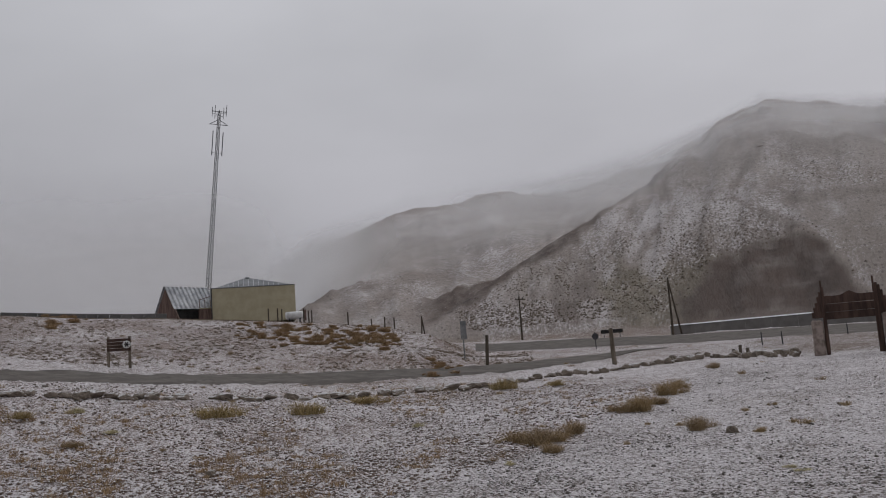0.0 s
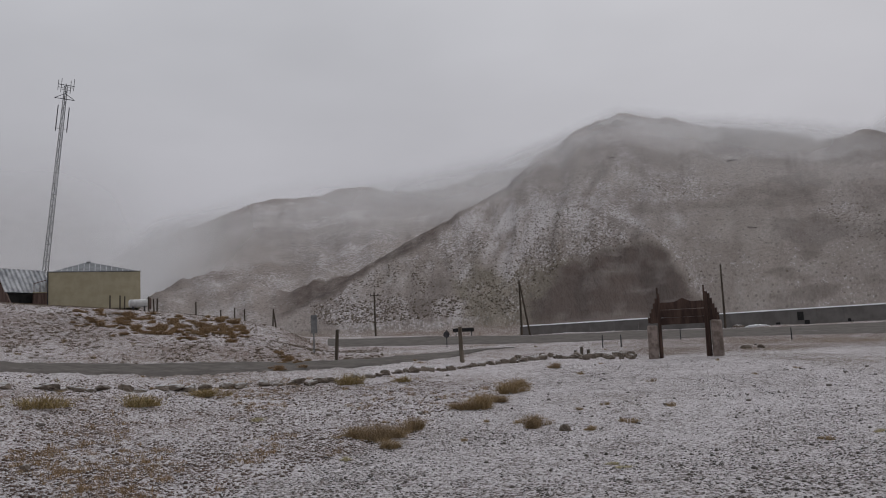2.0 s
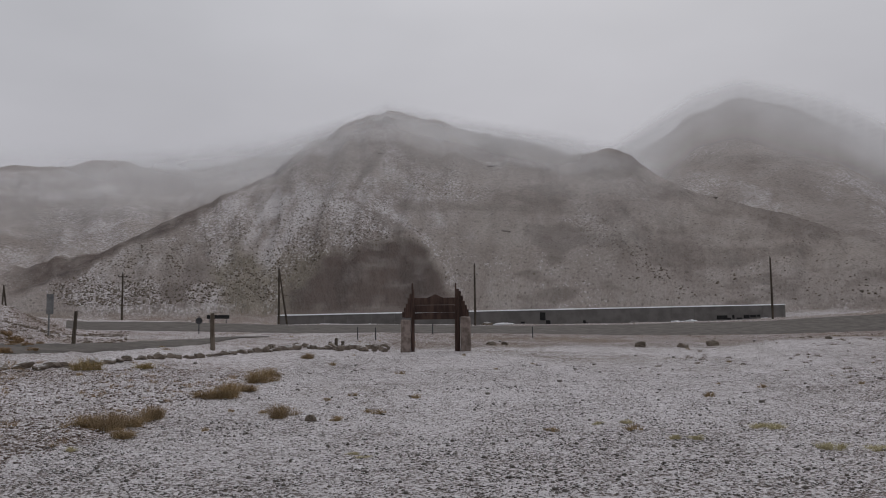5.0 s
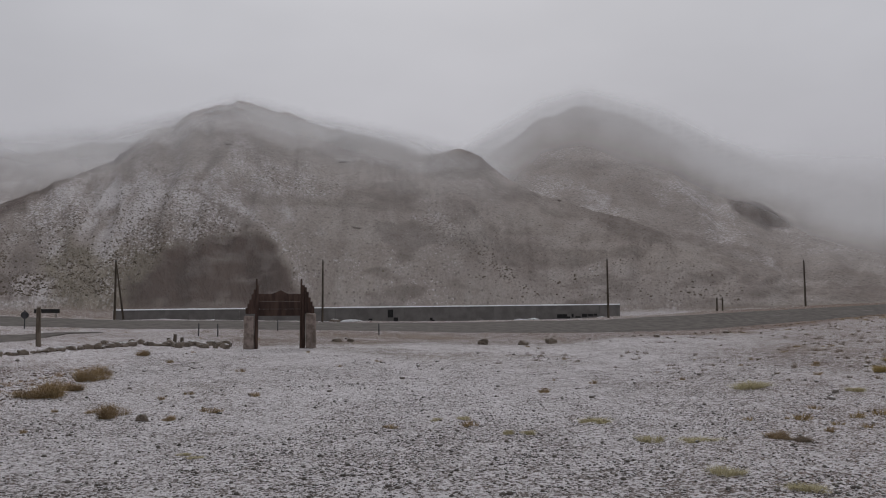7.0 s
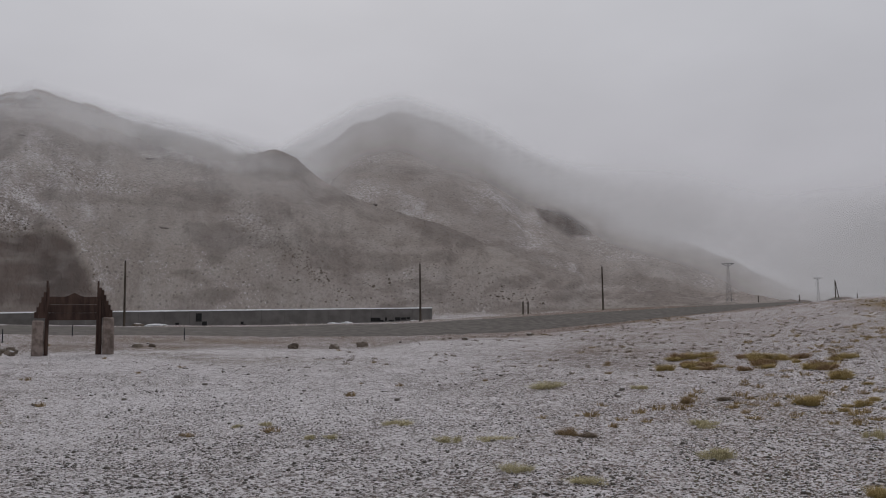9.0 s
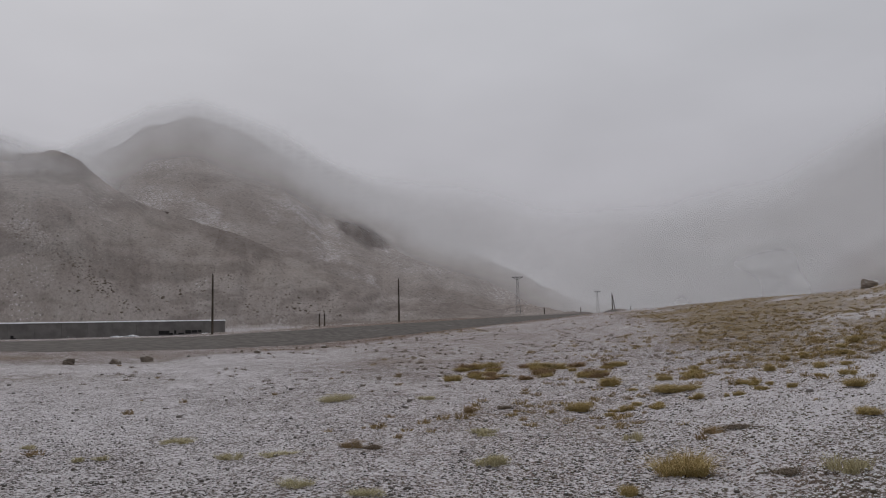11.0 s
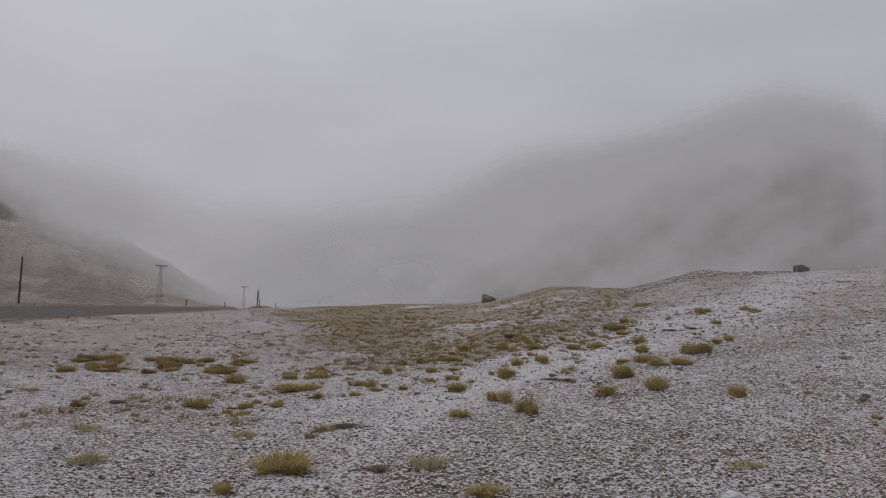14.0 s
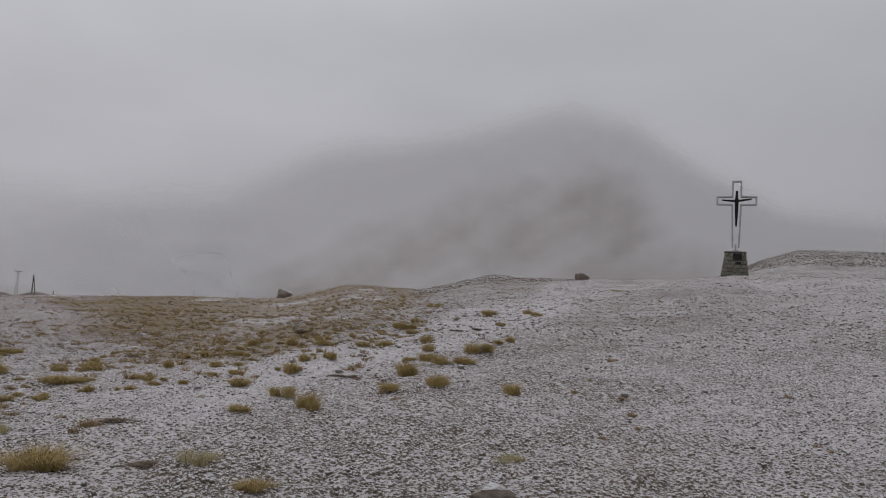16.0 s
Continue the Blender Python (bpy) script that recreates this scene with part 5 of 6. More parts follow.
# ---- wooden gateway board on stone pillars ----
def gate_board():
    r = 29.7
    b = thing("welcome_board", 37.2, r, "dark weathered wooden board between posts on stone pillars", "sign", lift=0.1)
    b.matrix_basis = b.matrix_basis @ Matrix.Diagonal((1, 1, 1.08, 1))
    px = r / 1255.0
    for s in (-1, 1):
        bm = bmesh.new()
        made = box(bm, s * 1.24 - 0.2, s * 1.24 + 0.2, -0.22, 0.22, -0.3, 1.17 + 0.05 * s, 0.05)
        bmesh.ops.subdivide_edges(bm, edges=bm.edges[:], cuts=3, use_grid_fill=True)
        rough_up(bm, 0.035, 5.0, s)
        part("stone_pillar", bm, PLASTER, b, "rough pinkish stone pillar")
        bm = bmesh.new()
        rod(bm, (s * 0.95, -0.06, -0.3), (s * 0.93, -0.06, 2.28), 0.075, 0.06, 8)
        rough_up(bm, 0.012, 6.0, s)
        part("main_post", bm, WOOD_DARK, b)
        bm = bmesh.new()
        rod(bm, (s * 0.90 - 0.06, -0.02, -0.3), (s * 0.90 - 0.05, -0.02, 2.52), 0.05, 0.035, 8)
        rough_up(bm, 0.01, 6.0, s)
        part("main_post", bm, WOOD_DARK, b)
        for x, z0, z1 in ((1.03, 1.2, 2.16), (1.11, 1.2, 1.98), (1.19, 1.19, 1.78), (1.27, 1.19, 1.62), (1.34, 1.2, 1.45)):
            bm = bmesh.new()
            box(bm, s * x - 0.042, s * x + 0.042, -0.12 + 0.03 * (x > 1.1), 0.0, z0, z1 + 0.04 * s, 0.012)
            rough_up(bm, 0.012, 7.0, x * 9)
            part("side_slat", bm, WOOD_DARK, b)
    for z0, z1, hump in ((1.12, 1.37, 0), (1.385, 1.66, 0), (1.68, 1.95, 0.13)):
        bm = bmesh.new()
        n = 16
        cols = []
        for k in range(n + 1):
            x = -0.92 + 1.84 * k / n
            t = z1 + hump * max(0.0, 1 - abs(x) / 0.26) ** 0.6 + 0.015 * noise.noise(Vector((x * 6, z0, 0)))
            cols.append([bm.verts.new(p) for p in ((x, -0.05, z0), (x, -0.05, t), (x, 0.02, t), (x, 0.02, z0))])
        for p, q in zip(cols, cols[1:]):
            for i in range(4):
                bm.faces.new((p[i], q[i], q[(i + 1) % 4], p[(i + 1) % 4]))
        bm.faces.new(cols[0])
        bm.faces.new(cols[-1][::-1])
        part("board_plank", bm, WOOD_DARK, b)


gate_board()
for az, el in ((32.4, -0.6), (36.8, -0.2), (31.0, -0.55), (44.6, -0.6)):
    r = where(az, el, 31, 47)
    post(az, r, 0.65, "thin steel stake in the snowy verge", "stake", STEEL_DARK, 0.035, group="stakes behind the board")

for az, h in ((28.9, 0.3), (29.4, 0.45), (29.9, 0.35)):
    r = float(profile(np.array([az]))[0][3][0]) + 0.9
    post(az, r, h, "short dark wooden stump among border stones", "wooden_stump", POLE_WOOD, 0.08, 0.03, "stumps among the stones")


def bank_barrier():
    base = new("low_barrier")
    tagged(base, "long low dark barrier along the bank's top", "barrier")
    azs = np.arange(-33, -13.6, 0.8)
    for a0, a1 in zip(azs, azs[1:]):
        p, q = spot(a0, 54), spot(a1, 54)
        bm = bmesh.new()
        way = (q - p)
        m = Matrix.Translation((p + q) / 2) @ way.to_track_quat("X", "Z").to_matrix().to_4x4()
        box(bm, -way.length / 2 + 0.005, way.length / 2 - 0.005, -0.15, 0.15, -0.5, 0.36, 0.02)
        bmesh.ops.transform(bm, matrix=m, verts=bm.verts[:])
        part("barrier_block", bm, BARRIER, base)


BARRIER = two_tone("dark_concrete", (0.10, 0.098, 0.095), (0.17, 0.165, 0.16), 1.2, 0.9, bump=0.2)
bank_barrier()


# ---- cross on a stone plinth ----
def wayside_cross():
    r = 49.0
    b = thing("wayside_cross", 145.4, r, "pale outline cross on a tapering mossy stone plinth", "cross", lift=-0.05)
    b.matrix_basis = b.matrix_basis @ Matrix.Diagonal((1.1, 1.1, 1.06, 1))
    ph = 1.45
    bm = bmesh.new()
    low, top = 0.77, 0.58
    vs = box(bm, -0.5, 0.5, -0.5, 0.5, 0, ph - 0.02)
    for v in vs:
        s = (top if v.co.z > 1 else low) - 0.05
        v.co.x, v.co.y = math.copysign(s, v.co.x), math.copysign(s, v.co.y)
    plinth = part("plinth", bm, MORTAR, b)
    rng = random.Random(4)
    for side in range(4):
        rows = 6
        for k in range(rows):
            z0, z1 = ph * k / rows, ph * (k + 1) / rows - 0.03
            half = low + (top - low) * (k + 0.5) / rows
            x = -half
            while x < half - 0.1:
                w = min(rng.uniform(0.2, 0.42), half - x)
                bm = bmesh.new()
                box(bm, x + 0.012, x + w - 0.012, -half - rng.uniform(0.0, 0.03), -half + 0.1, z0 + 0.01, z1, 0.02)
                bmesh.ops.rotate(bm, matrix=Matrix.Rotation(side * math.pi / 2, 3, "Z"), verts=bm.verts[:])
                part("stone", bm, STONE_PLINTH, plinth)
                x += w
    bm = bmesh.new()
    box(bm, -top - 0.04, top + 0.04, -top - 0.04, top + 0.04, ph, ph + 0.07, 0.02)
    part("cap_slab", bm, STONE_GREY, b)
    bm = bmesh.new()
    box(bm, -0.12, 0.38, -0.70, -0.66, 1.0, 1.38, 0.01)
    part("plaque", bm, DARK, b, "dark metal plaque without readable text")
    bm = bmesh.new()
    box(bm, 0.02, 0.32, -0.74, -0.69, 0.74, 0.88, 0.01)
    part("plaque", bm, DARK, b, "small dark metal plaque")
    z0, z1, arm, zc, t = ph + 0.07, ph + 4.5, 1.1, ph + 3.28, 0.25
    outline = [(-t * 0.7, z0 + 0.35), (-t, zc - 0.26), (-arm, zc - 0.22), (-arm, zc + 0.24), (-t, zc + 0.26), (-t * 0.95, z1), (t * 0.95, z1), (t, zc + 0.26), (arm, zc + 0.24), (arm, zc - 0.22), (t, zc - 0.26), (t * 0.7, z0 + 0.35)]
    for p, q in zip(outline, outline[1:]):
        bm = bmesh.new()
        for y in (-0.09, 0.09):
            rod(bm, (p[0], y, p[1]), (q[0], y, q[1]), 0.05, sides=8)
        rod(bm, (p[0], -0.09, p[1]), (p[0], 0.09, p[1]), 0.05, sides=8)
        rod(bm, (q[0], -0.09, q[1]), (q[0], 0.09, q[1]), 0.05, sides=8)
        part("frame_bar", bm, CROSS_PAINT, b)
    bm = bmesh.new()
    box(bm, -0.17, 0.17, -0.14, 0.14, z0 - 0.03, z0 + 0.16, 0.02)
    part("foot_block", bm, CROSS_PAINT, b)
    bm = bmesh.new()
    rod(bm, (0, 0, z0 + 0.1), (0, 0, z0 + 0.5), 0.05)
    part("foot_stem", bm, CROSS_PAINT, b)
    bm = bmesh.new()
    rod(bm, (0, -0.05, zc - 1.6), (0, -0.05, zc - 0.5), 0.05, 0.11, 10)
    rod(bm, (0, -0.05, zc - 0.5), (0, -0.05, zc + 0.12), 0.11, 0.12, 10)
    rod(bm, (0, -0.05, zc + 0.12), (0, -0.05, zc + 0.62), 0.09, 0.07, 10)
    rod(bm, (-0.85, -0.05, zc + 0.04), (0.0, -0.05, zc - 0.02), 0.045, 0.08, 8)
    rod(bm, (0.85, -0.05, zc + 0.12), (0.0, -0.05, zc - 0.02), 0.045, 0.08, 8)
    for x, z in ((-t, zc), (t, zc)):
        rod(bm, (x, 0, z), (0, -0.05, z), 0.02, sides=5)
    part("dark_ornament", bm, BRONZE, b, "plain dark bronze shape fixed in the frame")


wayside_cross()


# ---- stones ----
def rock_mesh(name, seed, mat, detail=2):
    bm = bmesh.new()
    if seed % 2:
        bmesh.ops.create_cube(bm, size=0.86)
        bmesh.ops.subdivide_edges(bm, edges=bm.edges[:], cuts=3, use_grid_fill=True)
    else:
        bmesh.ops.create_icosphere(bm, subdivisions=detail, radius=0.58)
    rng = random.Random(seed)
    bmesh.ops.scale(bm, vec=(rng.uniform(0.95, 1.3), rng.uniform(0.8, 1.1), rng.uniform(0.7, 0.95)), verts=bm.verts[:])
    for _ in range(9):
        d = Vector((rng.uniform(-1, 1), rng.uniform(-1, 1), rng.uniform(-0.2, 1))).normalized()
        cut = rng.uniform(0.3, 0.48)
        for v in bm.verts:
            over = v.co.dot(d) - cut
            if over > 0:
                v.co -= d * over * 0.9
    rough_up(bm, 0.11, 3.1, seed)
    rough_up(bm, 0.05, 7.0, seed + 3)
    return mesh_of(name, bm, mat)


ROCKS = [rock_mesh("rock", s, ROCK) for s in range(8)]


def lay_rock(name, az, r, size, label, category, group="", sink=0.2, k=0, flat=1.0):
    ob = new(name, ROCKS[k % len(ROCKS)])
    p = spot(az, r)
    ob.matrix_basis = pose(p.x, p.y, p.z + size * (0.36 - sink) * flat, 9 * math.sin(k * 3.1 + az), 9 * math.cos(k * 1.7 + az), (az * 37 + k * 71) % 360) @ Matrix.Diagonal((size, size, size * flat, 1))
    return tagged(ob, label, category, group)


def stone_line():
    rng = random.Random(11)
    az, k = -33.0, 0
    while az < 29.5:
        er = float(profile(np.array([az]))[0][3][0])
        size = rng.uniform(0.24, 0.52) * (0.85 if az > 14 else 1.0)
        lay_rock("border_stone", az, er + rng.uniform(-0.12, 0.15), size, "grey angular border stone flecked with snow beside the side road", "stone", "border stones along the side road", 0.12, k, rng.uniform(0.4, 0.62) if az < 12 else rng.uniform(0.5, 0.85))
        az += math.degrees(size * (rng.uniform(0.6, 0.85) + 0.7 * (rng.random() < 0.12)) / er)
        k += 1
    for q in range(34):
        az = rng.uniform(24, 33.5)
        er = float(profile(np.array([az]))[0][3][0]) + rng.uniform(-0.6, 1.5)
        lay_rock("border_stone", az, er, rng.uniform(0.15, 0.42), "dark rough stone in the row near the wooden board", "stone", "stones near the wooden board", 0.12, q, rng.uniform(0.7, 1.1))


stone_line()
for az, el, size, k in ((52.8, -1.4, 0.55, 1), (55.9, -1.45, 0.5, 3), (58.0, -1.35, 0.6, 5), (42.5, -1.1, 0.35, 2), (41.4, -1.1, 0.4, 6), (66.0, -0.9, 0.35, 4), (71.0, -0.6, 0.4, 0)):
    lay_rock("boulder", az, where(az, el, 20, 46), size, "small dark boulder on the gravel edge", "rock", "boulders on the lot's edge", 0.15, k, 0.7)
lay_rock("boulder", 111.0, 69, 1.5, "large dark boulder on the grassy crest", "rock", "", 0.1, 3, 0.8)
lay_rock("boulder", 134.1, 50.5, 1.05, "low dark flat boulder on the gravel crest", "rock", "", 0.1, 5, 0.6)
lay_rock("boulder", 28.2, where(28.2, -6.9), 0.2, "small dark stone on the snowy lot", "rock", "", 0.1, 3)
lay_rock("boulder", 133.0, where(133.0, -10.6), 0.45, "flat grey stone sunk in the gravel", "rock", "", 0.3, 6, 0.5)
lay_rock("boulder", -11.0, where(-11.0, -7.4), 0.15, "small pale stone on the snowy slope", "rock", "", 0.1, 4)


def rock_outcrop():
    for az, el, size in ((41.4, 13.2, (2.6, 1.3, 0.4)), (42.3, 8.0, (1.6, 0.9, 0.4)), (58.3, 10.3, (1.8, 1.2, 0.6)), (32.5, 14.3, (1.5, 1.0, 0.5))):
        bm = bmesh.new()
        bmesh.ops.create_icosphere(bm, subdivisions=3, radius=1.0)
        rough_up(bm, 0.3, 1.8, az)
        rough_up(bm, 0.1, 6.0, az)
        bmesh.ops.scale(bm, vec=size, verts=bm.verts[:])
        rock = new("rock_outcrop", mesh_of("rock_outcrop", bm, HILL_ROCK, False))
        p = spot(az, where(az, el, 130, 470))
        rock.matrix_basis = pose(p.x, p.y, p.z - size[2] * 0.1, 0, 0, -az * TURN)
        tagged(rock, "small dark rock outcrop on the bare hillside", "rock", "rocks on the hill")


HILL_ROCK = two_tone("hill_rock", (0.12, 0.102, 0.088), (0.24, 0.205, 0.18), 0.15, 0.9, bump=0.6, dist=0.4)
rock_outcrop()


def scatter(name, count, lo, hi, a0, a1, smin, smax, mat, label, seed, keep=None, power=1.0, tall_by=0.7, category="stones", simple=False):
    """Many small stones or shrubs in one mesh."""
    rng = np.random.RandomState(seed)
    if simple:
        bv = 0.55 * np.array([(1, 0, 0), (-1, 0, 0), (0, 1, 0), (0, -1, 0), (0.25, 0.1, 0.95), (0, 0, -0.8), (-0.3, -0.15, 0.9)])
        bf = np.array([(0, 2, 4), (2, 1, 6), (2, 6, 4), (1, 3, 6), (3, 0, 4), (3, 4, 6), (2, 0, 5), (1, 2, 5), (3, 1, 5), (0, 3, 5)])
    else:
        base = bmesh.new()
        bmesh.ops.create_icosphere(base, subdivisions=1, radius=0.5)
        bv = np.array([v.co[:] for v in base.verts])
        bf = np.array([[v.index for v in f.verts] for f in base.faces])
        base.free()
    az = rng.uniform(a0, a1, count)
    r = lo * (hi / lo) ** (rng.uniform(0, 1, count) ** power)
    z = polar_height(az, r)
    if keep is not None:
        ok = keep(az, r, z, rng)
        az, r, z = az[ok], r[ok], z[ok]
    n = len(az)
    s = smin * (smax / smin) ** (rng.uniform(0, 1, n) ** 2)
    jit = 1 + 0.5 * (rng.uniform(0, 1, (n, len(bv))) - 0.5)
    rot = rng.uniform(0, 6.28, n)
    v = bv[None] * jit[:, :, None] * s[:, None, None]
    x = v[..., 0] * np.cos(rot)[:, None] - v[..., 1] * np.sin(rot)[:, None]
    y = (v[..., 0] * np.sin(rot)[:, None] + v[..., 1] * np.cos(rot)[:, None])
    gx, gy = flat(az, r)
    co = np.stack([x + gx[:, None], y + gy[:, None], v[..., 2] * tall_by + (z + s * 0.12)[:, None]], -1).reshape(-1, 3)
    faces = (bf[None] + (np.arange(n) * len(bv))[:, None, None]).reshape(-1, 3)
    me = bpy.data.meshes.new(name)
    me.vertices.add(len(co))
    me.vertices.foreach_set("co", co.ravel().astype(np.float32))
    me.loops.add(faces.size)
    me.loops.foreach_set("vertex_index", faces.ravel().astype(np.int32))
    me.polygons.add(len(faces))
    me.polygons.foreach_set("loop_start", (np.arange(len(faces)) * 3).astype(np.int32))
    me.update(calc_edges=True)
    me.materials.append(mat)
    return tagged(new(name, me), label, category, kind="stuff")


def off_road(az, r, z, rng):
    rs, _ = profile(az)
    return ~(((r > rs[4]) & (r < rs[5]) & (az < 25)) | ((r > rs[6] - 1) & (r < rs[7] + 1) & (az > 9) & (az < 94)))


def on_scrub(az, r, z, rng):
    s, e, t, h, c, w = hill_masks(az, r, z)
    return rng.uniform(0, 1, len(az)) < c * (1 - e)


def on_wild(az, r, z, rng):
    return (rng.uniform(0, 1, len(az)) < rough(az, r) * (0.45 + 0.9 * smooth(-0.3, 0.3, fbm(az * 0.35, r / 2.5, 3, 14)))) & off_road(az, r, z, rng)


def on_lot(az, r, z, rng):
    return (rng.uniform(0, 1, len(az)) < (1 - rough(az, r)) * (0.35 + 0.65 * smooth(-0.25, 0.3, fbm(az * 0.3, r / 2.5, 3, 24)))) & off_road(az, r, z, rng)


def on_gravel(az, r, z, rng):
    return (rng.uniform(0, 1, len(az)) < (0.3 + 0.7 * smooth(88, 112, az)) * (0.5 + 0.5 * smooth(-0.3, 0.2, fbm(az * 0.3, r / 2.5, 3, 34)))) & off_road(az, r, z, rng)


scatter("rubble", 34000, 6.2, 22, -32, 30, 0.022, 0.075, RUBBLE, "brown angular rubble flecked with snow on the slope", 5, on_wild, 0.9, 0.85, simple=True)
scatter("pebbles", 62000, 6.2, 30, -6, 100, 0.014, 0.042, PEBBLE, "dark pebbles strewn over the snowy lot", 25, on_lot, 0.9, 0.8, simple=True)
scatter("gravel", 46000, 6.2, 40, 84, 162, 0.019, 0.066, GRAVEL, "coarse grey gravel stones flecked with snow", 15, on_gravel, 0.9, 0.85, simple=True)
scatter("slope_stones", 9000, 20, 60, 116, 162, 0.05, 0.13, GRAVEL, "fist-sized grey stones strewn up the gravel slope", 45, on_gravel, 0.8, 0.8, simple=True)
scatter("lot_stones", 3000, 6.4, 26, 4, 106, 0.028, 0.075, LOT_STONE, "dark bare stones lying on the snowy lot", 26, on_lot, 0.9, 0.8, simple=True)
scatter("stones", 700, 14, 75, -34, 162, 0.05, 0.17, PEBBLE, "scattered dark stones on the snowy ground", 6, off_road)
scatter("low_scrub", 4200, 66, 112, 146, 163, 0.07, 0.2, HILL_LEAF, "dark low scrub over the stony rise behind the cross", 17, None, 1.0, 0.7, "scrub", simple=True)
scatter("mound_rubble", 3000, 50, 76, 121, 133.5, 0.08, 0.27, GRAVEL, "grey rubble flecked with snow over the low mound", 44, None, 1.0, 0.8, simple=True)
scatter("hill_scrub", 60000, 122, 520, 3, 72, 0.22, 0.62, HILL_LEAF, "dark low scrub dotted over the hillside", 7, on_scrub, 0.9, 0.8, "scrub")


# ---- grass tufts and scrub ----
def tuft_data(rng, blades, width, tallness, spread, blade):
    """Vertices and faces of a clump of thin bent blades that spring from a few crowns."""
    verts, faces = [], []
    crowns = []
    for _ in range(9):
        a, q = rng.uniform(0, 2 * math.pi), math.sqrt(rng.random()) * width * 0.42
        crowns.append((q * math.cos(a), q * math.sin(a), rng.uniform(0.6, 1.1) * (1.1 - q / width)))
    for _ in range(blades):
        cx, cy, grow = rng.choice(crowns)
        root = Vector((cx + rng.gauss(0, 0.09) * width, cy + rng.gauss(0, 0.09) * width, -0.02))
        b = rng.uniform(0, 2 * math.pi)
        out = Vector((math.cos(b), math.sin(b), 0)) + Vector((cx, cy, 0)) * 1.2 / width
        h = tallness * grow * rng.uniform(0.35, 1.15)
        lean = spread * rng.uniform(0.1, 1.1)
        c = rng.uniform(0, math.pi)
        side = Vector((math.cos(c), math.sin(c), 0)) * blade * rng.uniform(0.6, 1.3)
        mid = root + out * lean * h * 0.4 + Vector((0, 0, h * 0.68))
        tip = root + out * lean * h + Vector((0, 0, h * rng.uniform(0.4, 0.95)))
        i = len(verts)
        verts += [root - side, root + side, mid + side * 0.8, mid - side * 0.8, tip]
        faces += [(i, i + 1, i + 2, i + 3), (i + 3, i + 2, i + 4)]
    return verts, faces


def tuft_mesh(name, seed, mat, blades, width, tallness, spread, blade):
    v, f = tuft_data(random.Random(seed), blades, width, tallness, spread, blade)
    me = bpy.data.meshes.new(name)
    me.from_pydata([tuple(p) for p in v], [], f)
    me.materials.append(mat)
    return me


GOLDEN = [(119, -0.45, 1.14), (125.5, -1.4, 1.2), (122.9, -1.3, 1.2), (127.5, -0.4, 1.4), (129.2, 0.4, 0.8), (129, 1.8, 0.8), (130.8, 2.9, 0.7), (122.5, 0.8, 0.8), (124, -0.5, 1.2), (73.2, -4.67, 3.4), (66.6, -8.7, 2.19), (69.8, -8.68, 2.97), (72.3, -10.83, 2.85), (77.8, -11.6, 3), (62.4, -7.45, 2.64), (79.9, -4.78, 1.45), (32.7, -9.78, 1.38), (91.8, -5.75, 2.04), (98.4, -4.41, 2.49), (93.8, -3.96, 1.81), (99.9, -3.39, 1.45), (100.4, -10.13, 5.05), (97, -11.74, 1.61), (111.9, -5.92, 1.91), (116.8, -5.32, 2.37), (114.5, -4.55, 2.05), (110.9, -3.99, 1.81), (114.3, -2.82, 1.45), (98.1, -4.4, 2.36), (99.6, -3.37, 1.36), (93.8, -3.88, 1.81), (116.2, -11.19, 2.77), (123.2, -2.5, 2.18), (122.4, -3.63, 1.73), (125.8, -3.2, 2.27), (131.4, -3.34, 1.64), (127.2, -1.31, 1.63), (128.7, -0.29, 1.36), (124.4, -1.23, 1.58), (120.6, -0.27, 1.45), (130.1, 0.6, 0.99), (131.5, 2.78, 0.9), (122.3, 1.18, 0.99), (127.9, 2.52, 1.26)]
PALE = [(50.1, -7.37, 1.14), (56, -8.38, 1.37), (137.1, 5.06, 1.37), (4.9, -4.98, 1.37), (11.5, -8.48, 1.37), (31.8, -9.51, 1.28), (-20.4, -1.78, 1.6), (-17.9, -3.56, 1.83), (52.4, -7.29, 1.37), (57.4, -8.37, 1.6), (84.8, -7.36, 2.73), (96.3, -7.99, 1.83), (85.3, -7.6, 1.82), (86.3, -9.7, 3.21), (111.1, -9.51, 3.45), (132.9, -8.22, 2.98), (86.6, -9.68, 2.75)]
VERGE = [(-10.3, -2.98, 4.34), (-3.6, -3.31, 3.42), (1.0, -2.92, 3.65), (11.5, -2.57, 2.28), (15.5, -2.52, 1.83), (-23.8, -2.07, 2.05)]
LOW_SCRUB = [(12.2, -6.8, 3.0), (13.6, -7.0, 3.6), (15.0, -6.9, 3.4), (16.0, -6.4, 2.8), (14.6, -7.7, 2.4), (20.6, -5.0, 2.7), (21.7, -4.9, 3.1), (22.6, -4.4, 2.9), (23.9, -3.8, 2.7), (24.9, -3.4, 2.0), (-20.6, -4.25, 2.05), (26.4, -6.56, 2.74), (75.4, -8.26, 2.05), (101.9, -7.37, 2.05), (83.5, -5.81, 1.37), (-14.5, -5.26, 0.91), (30.2, -6.94, 1.00), (27.3, -2.00, 1.37)]
MAT_SCRUB = [(127.4, 1.4, 1.2), (125.8, 1.2, 1), (103.8, -6.9, 2.73), (86, -5.56, 1.59), (103.8, -6.9, 2.73), (107.6, -9.8, 3.22), (77.1, -8.38, 2.05), (118.9, -2.91, 2.72), (113.9, 0.31, 2.25)]
SPREAD = [(84.1, -2.82, 6.54), (91.1, -2.81, 6.77), (85.1, -3.38, 8.13), (91.3, -3.4, 4.97)]
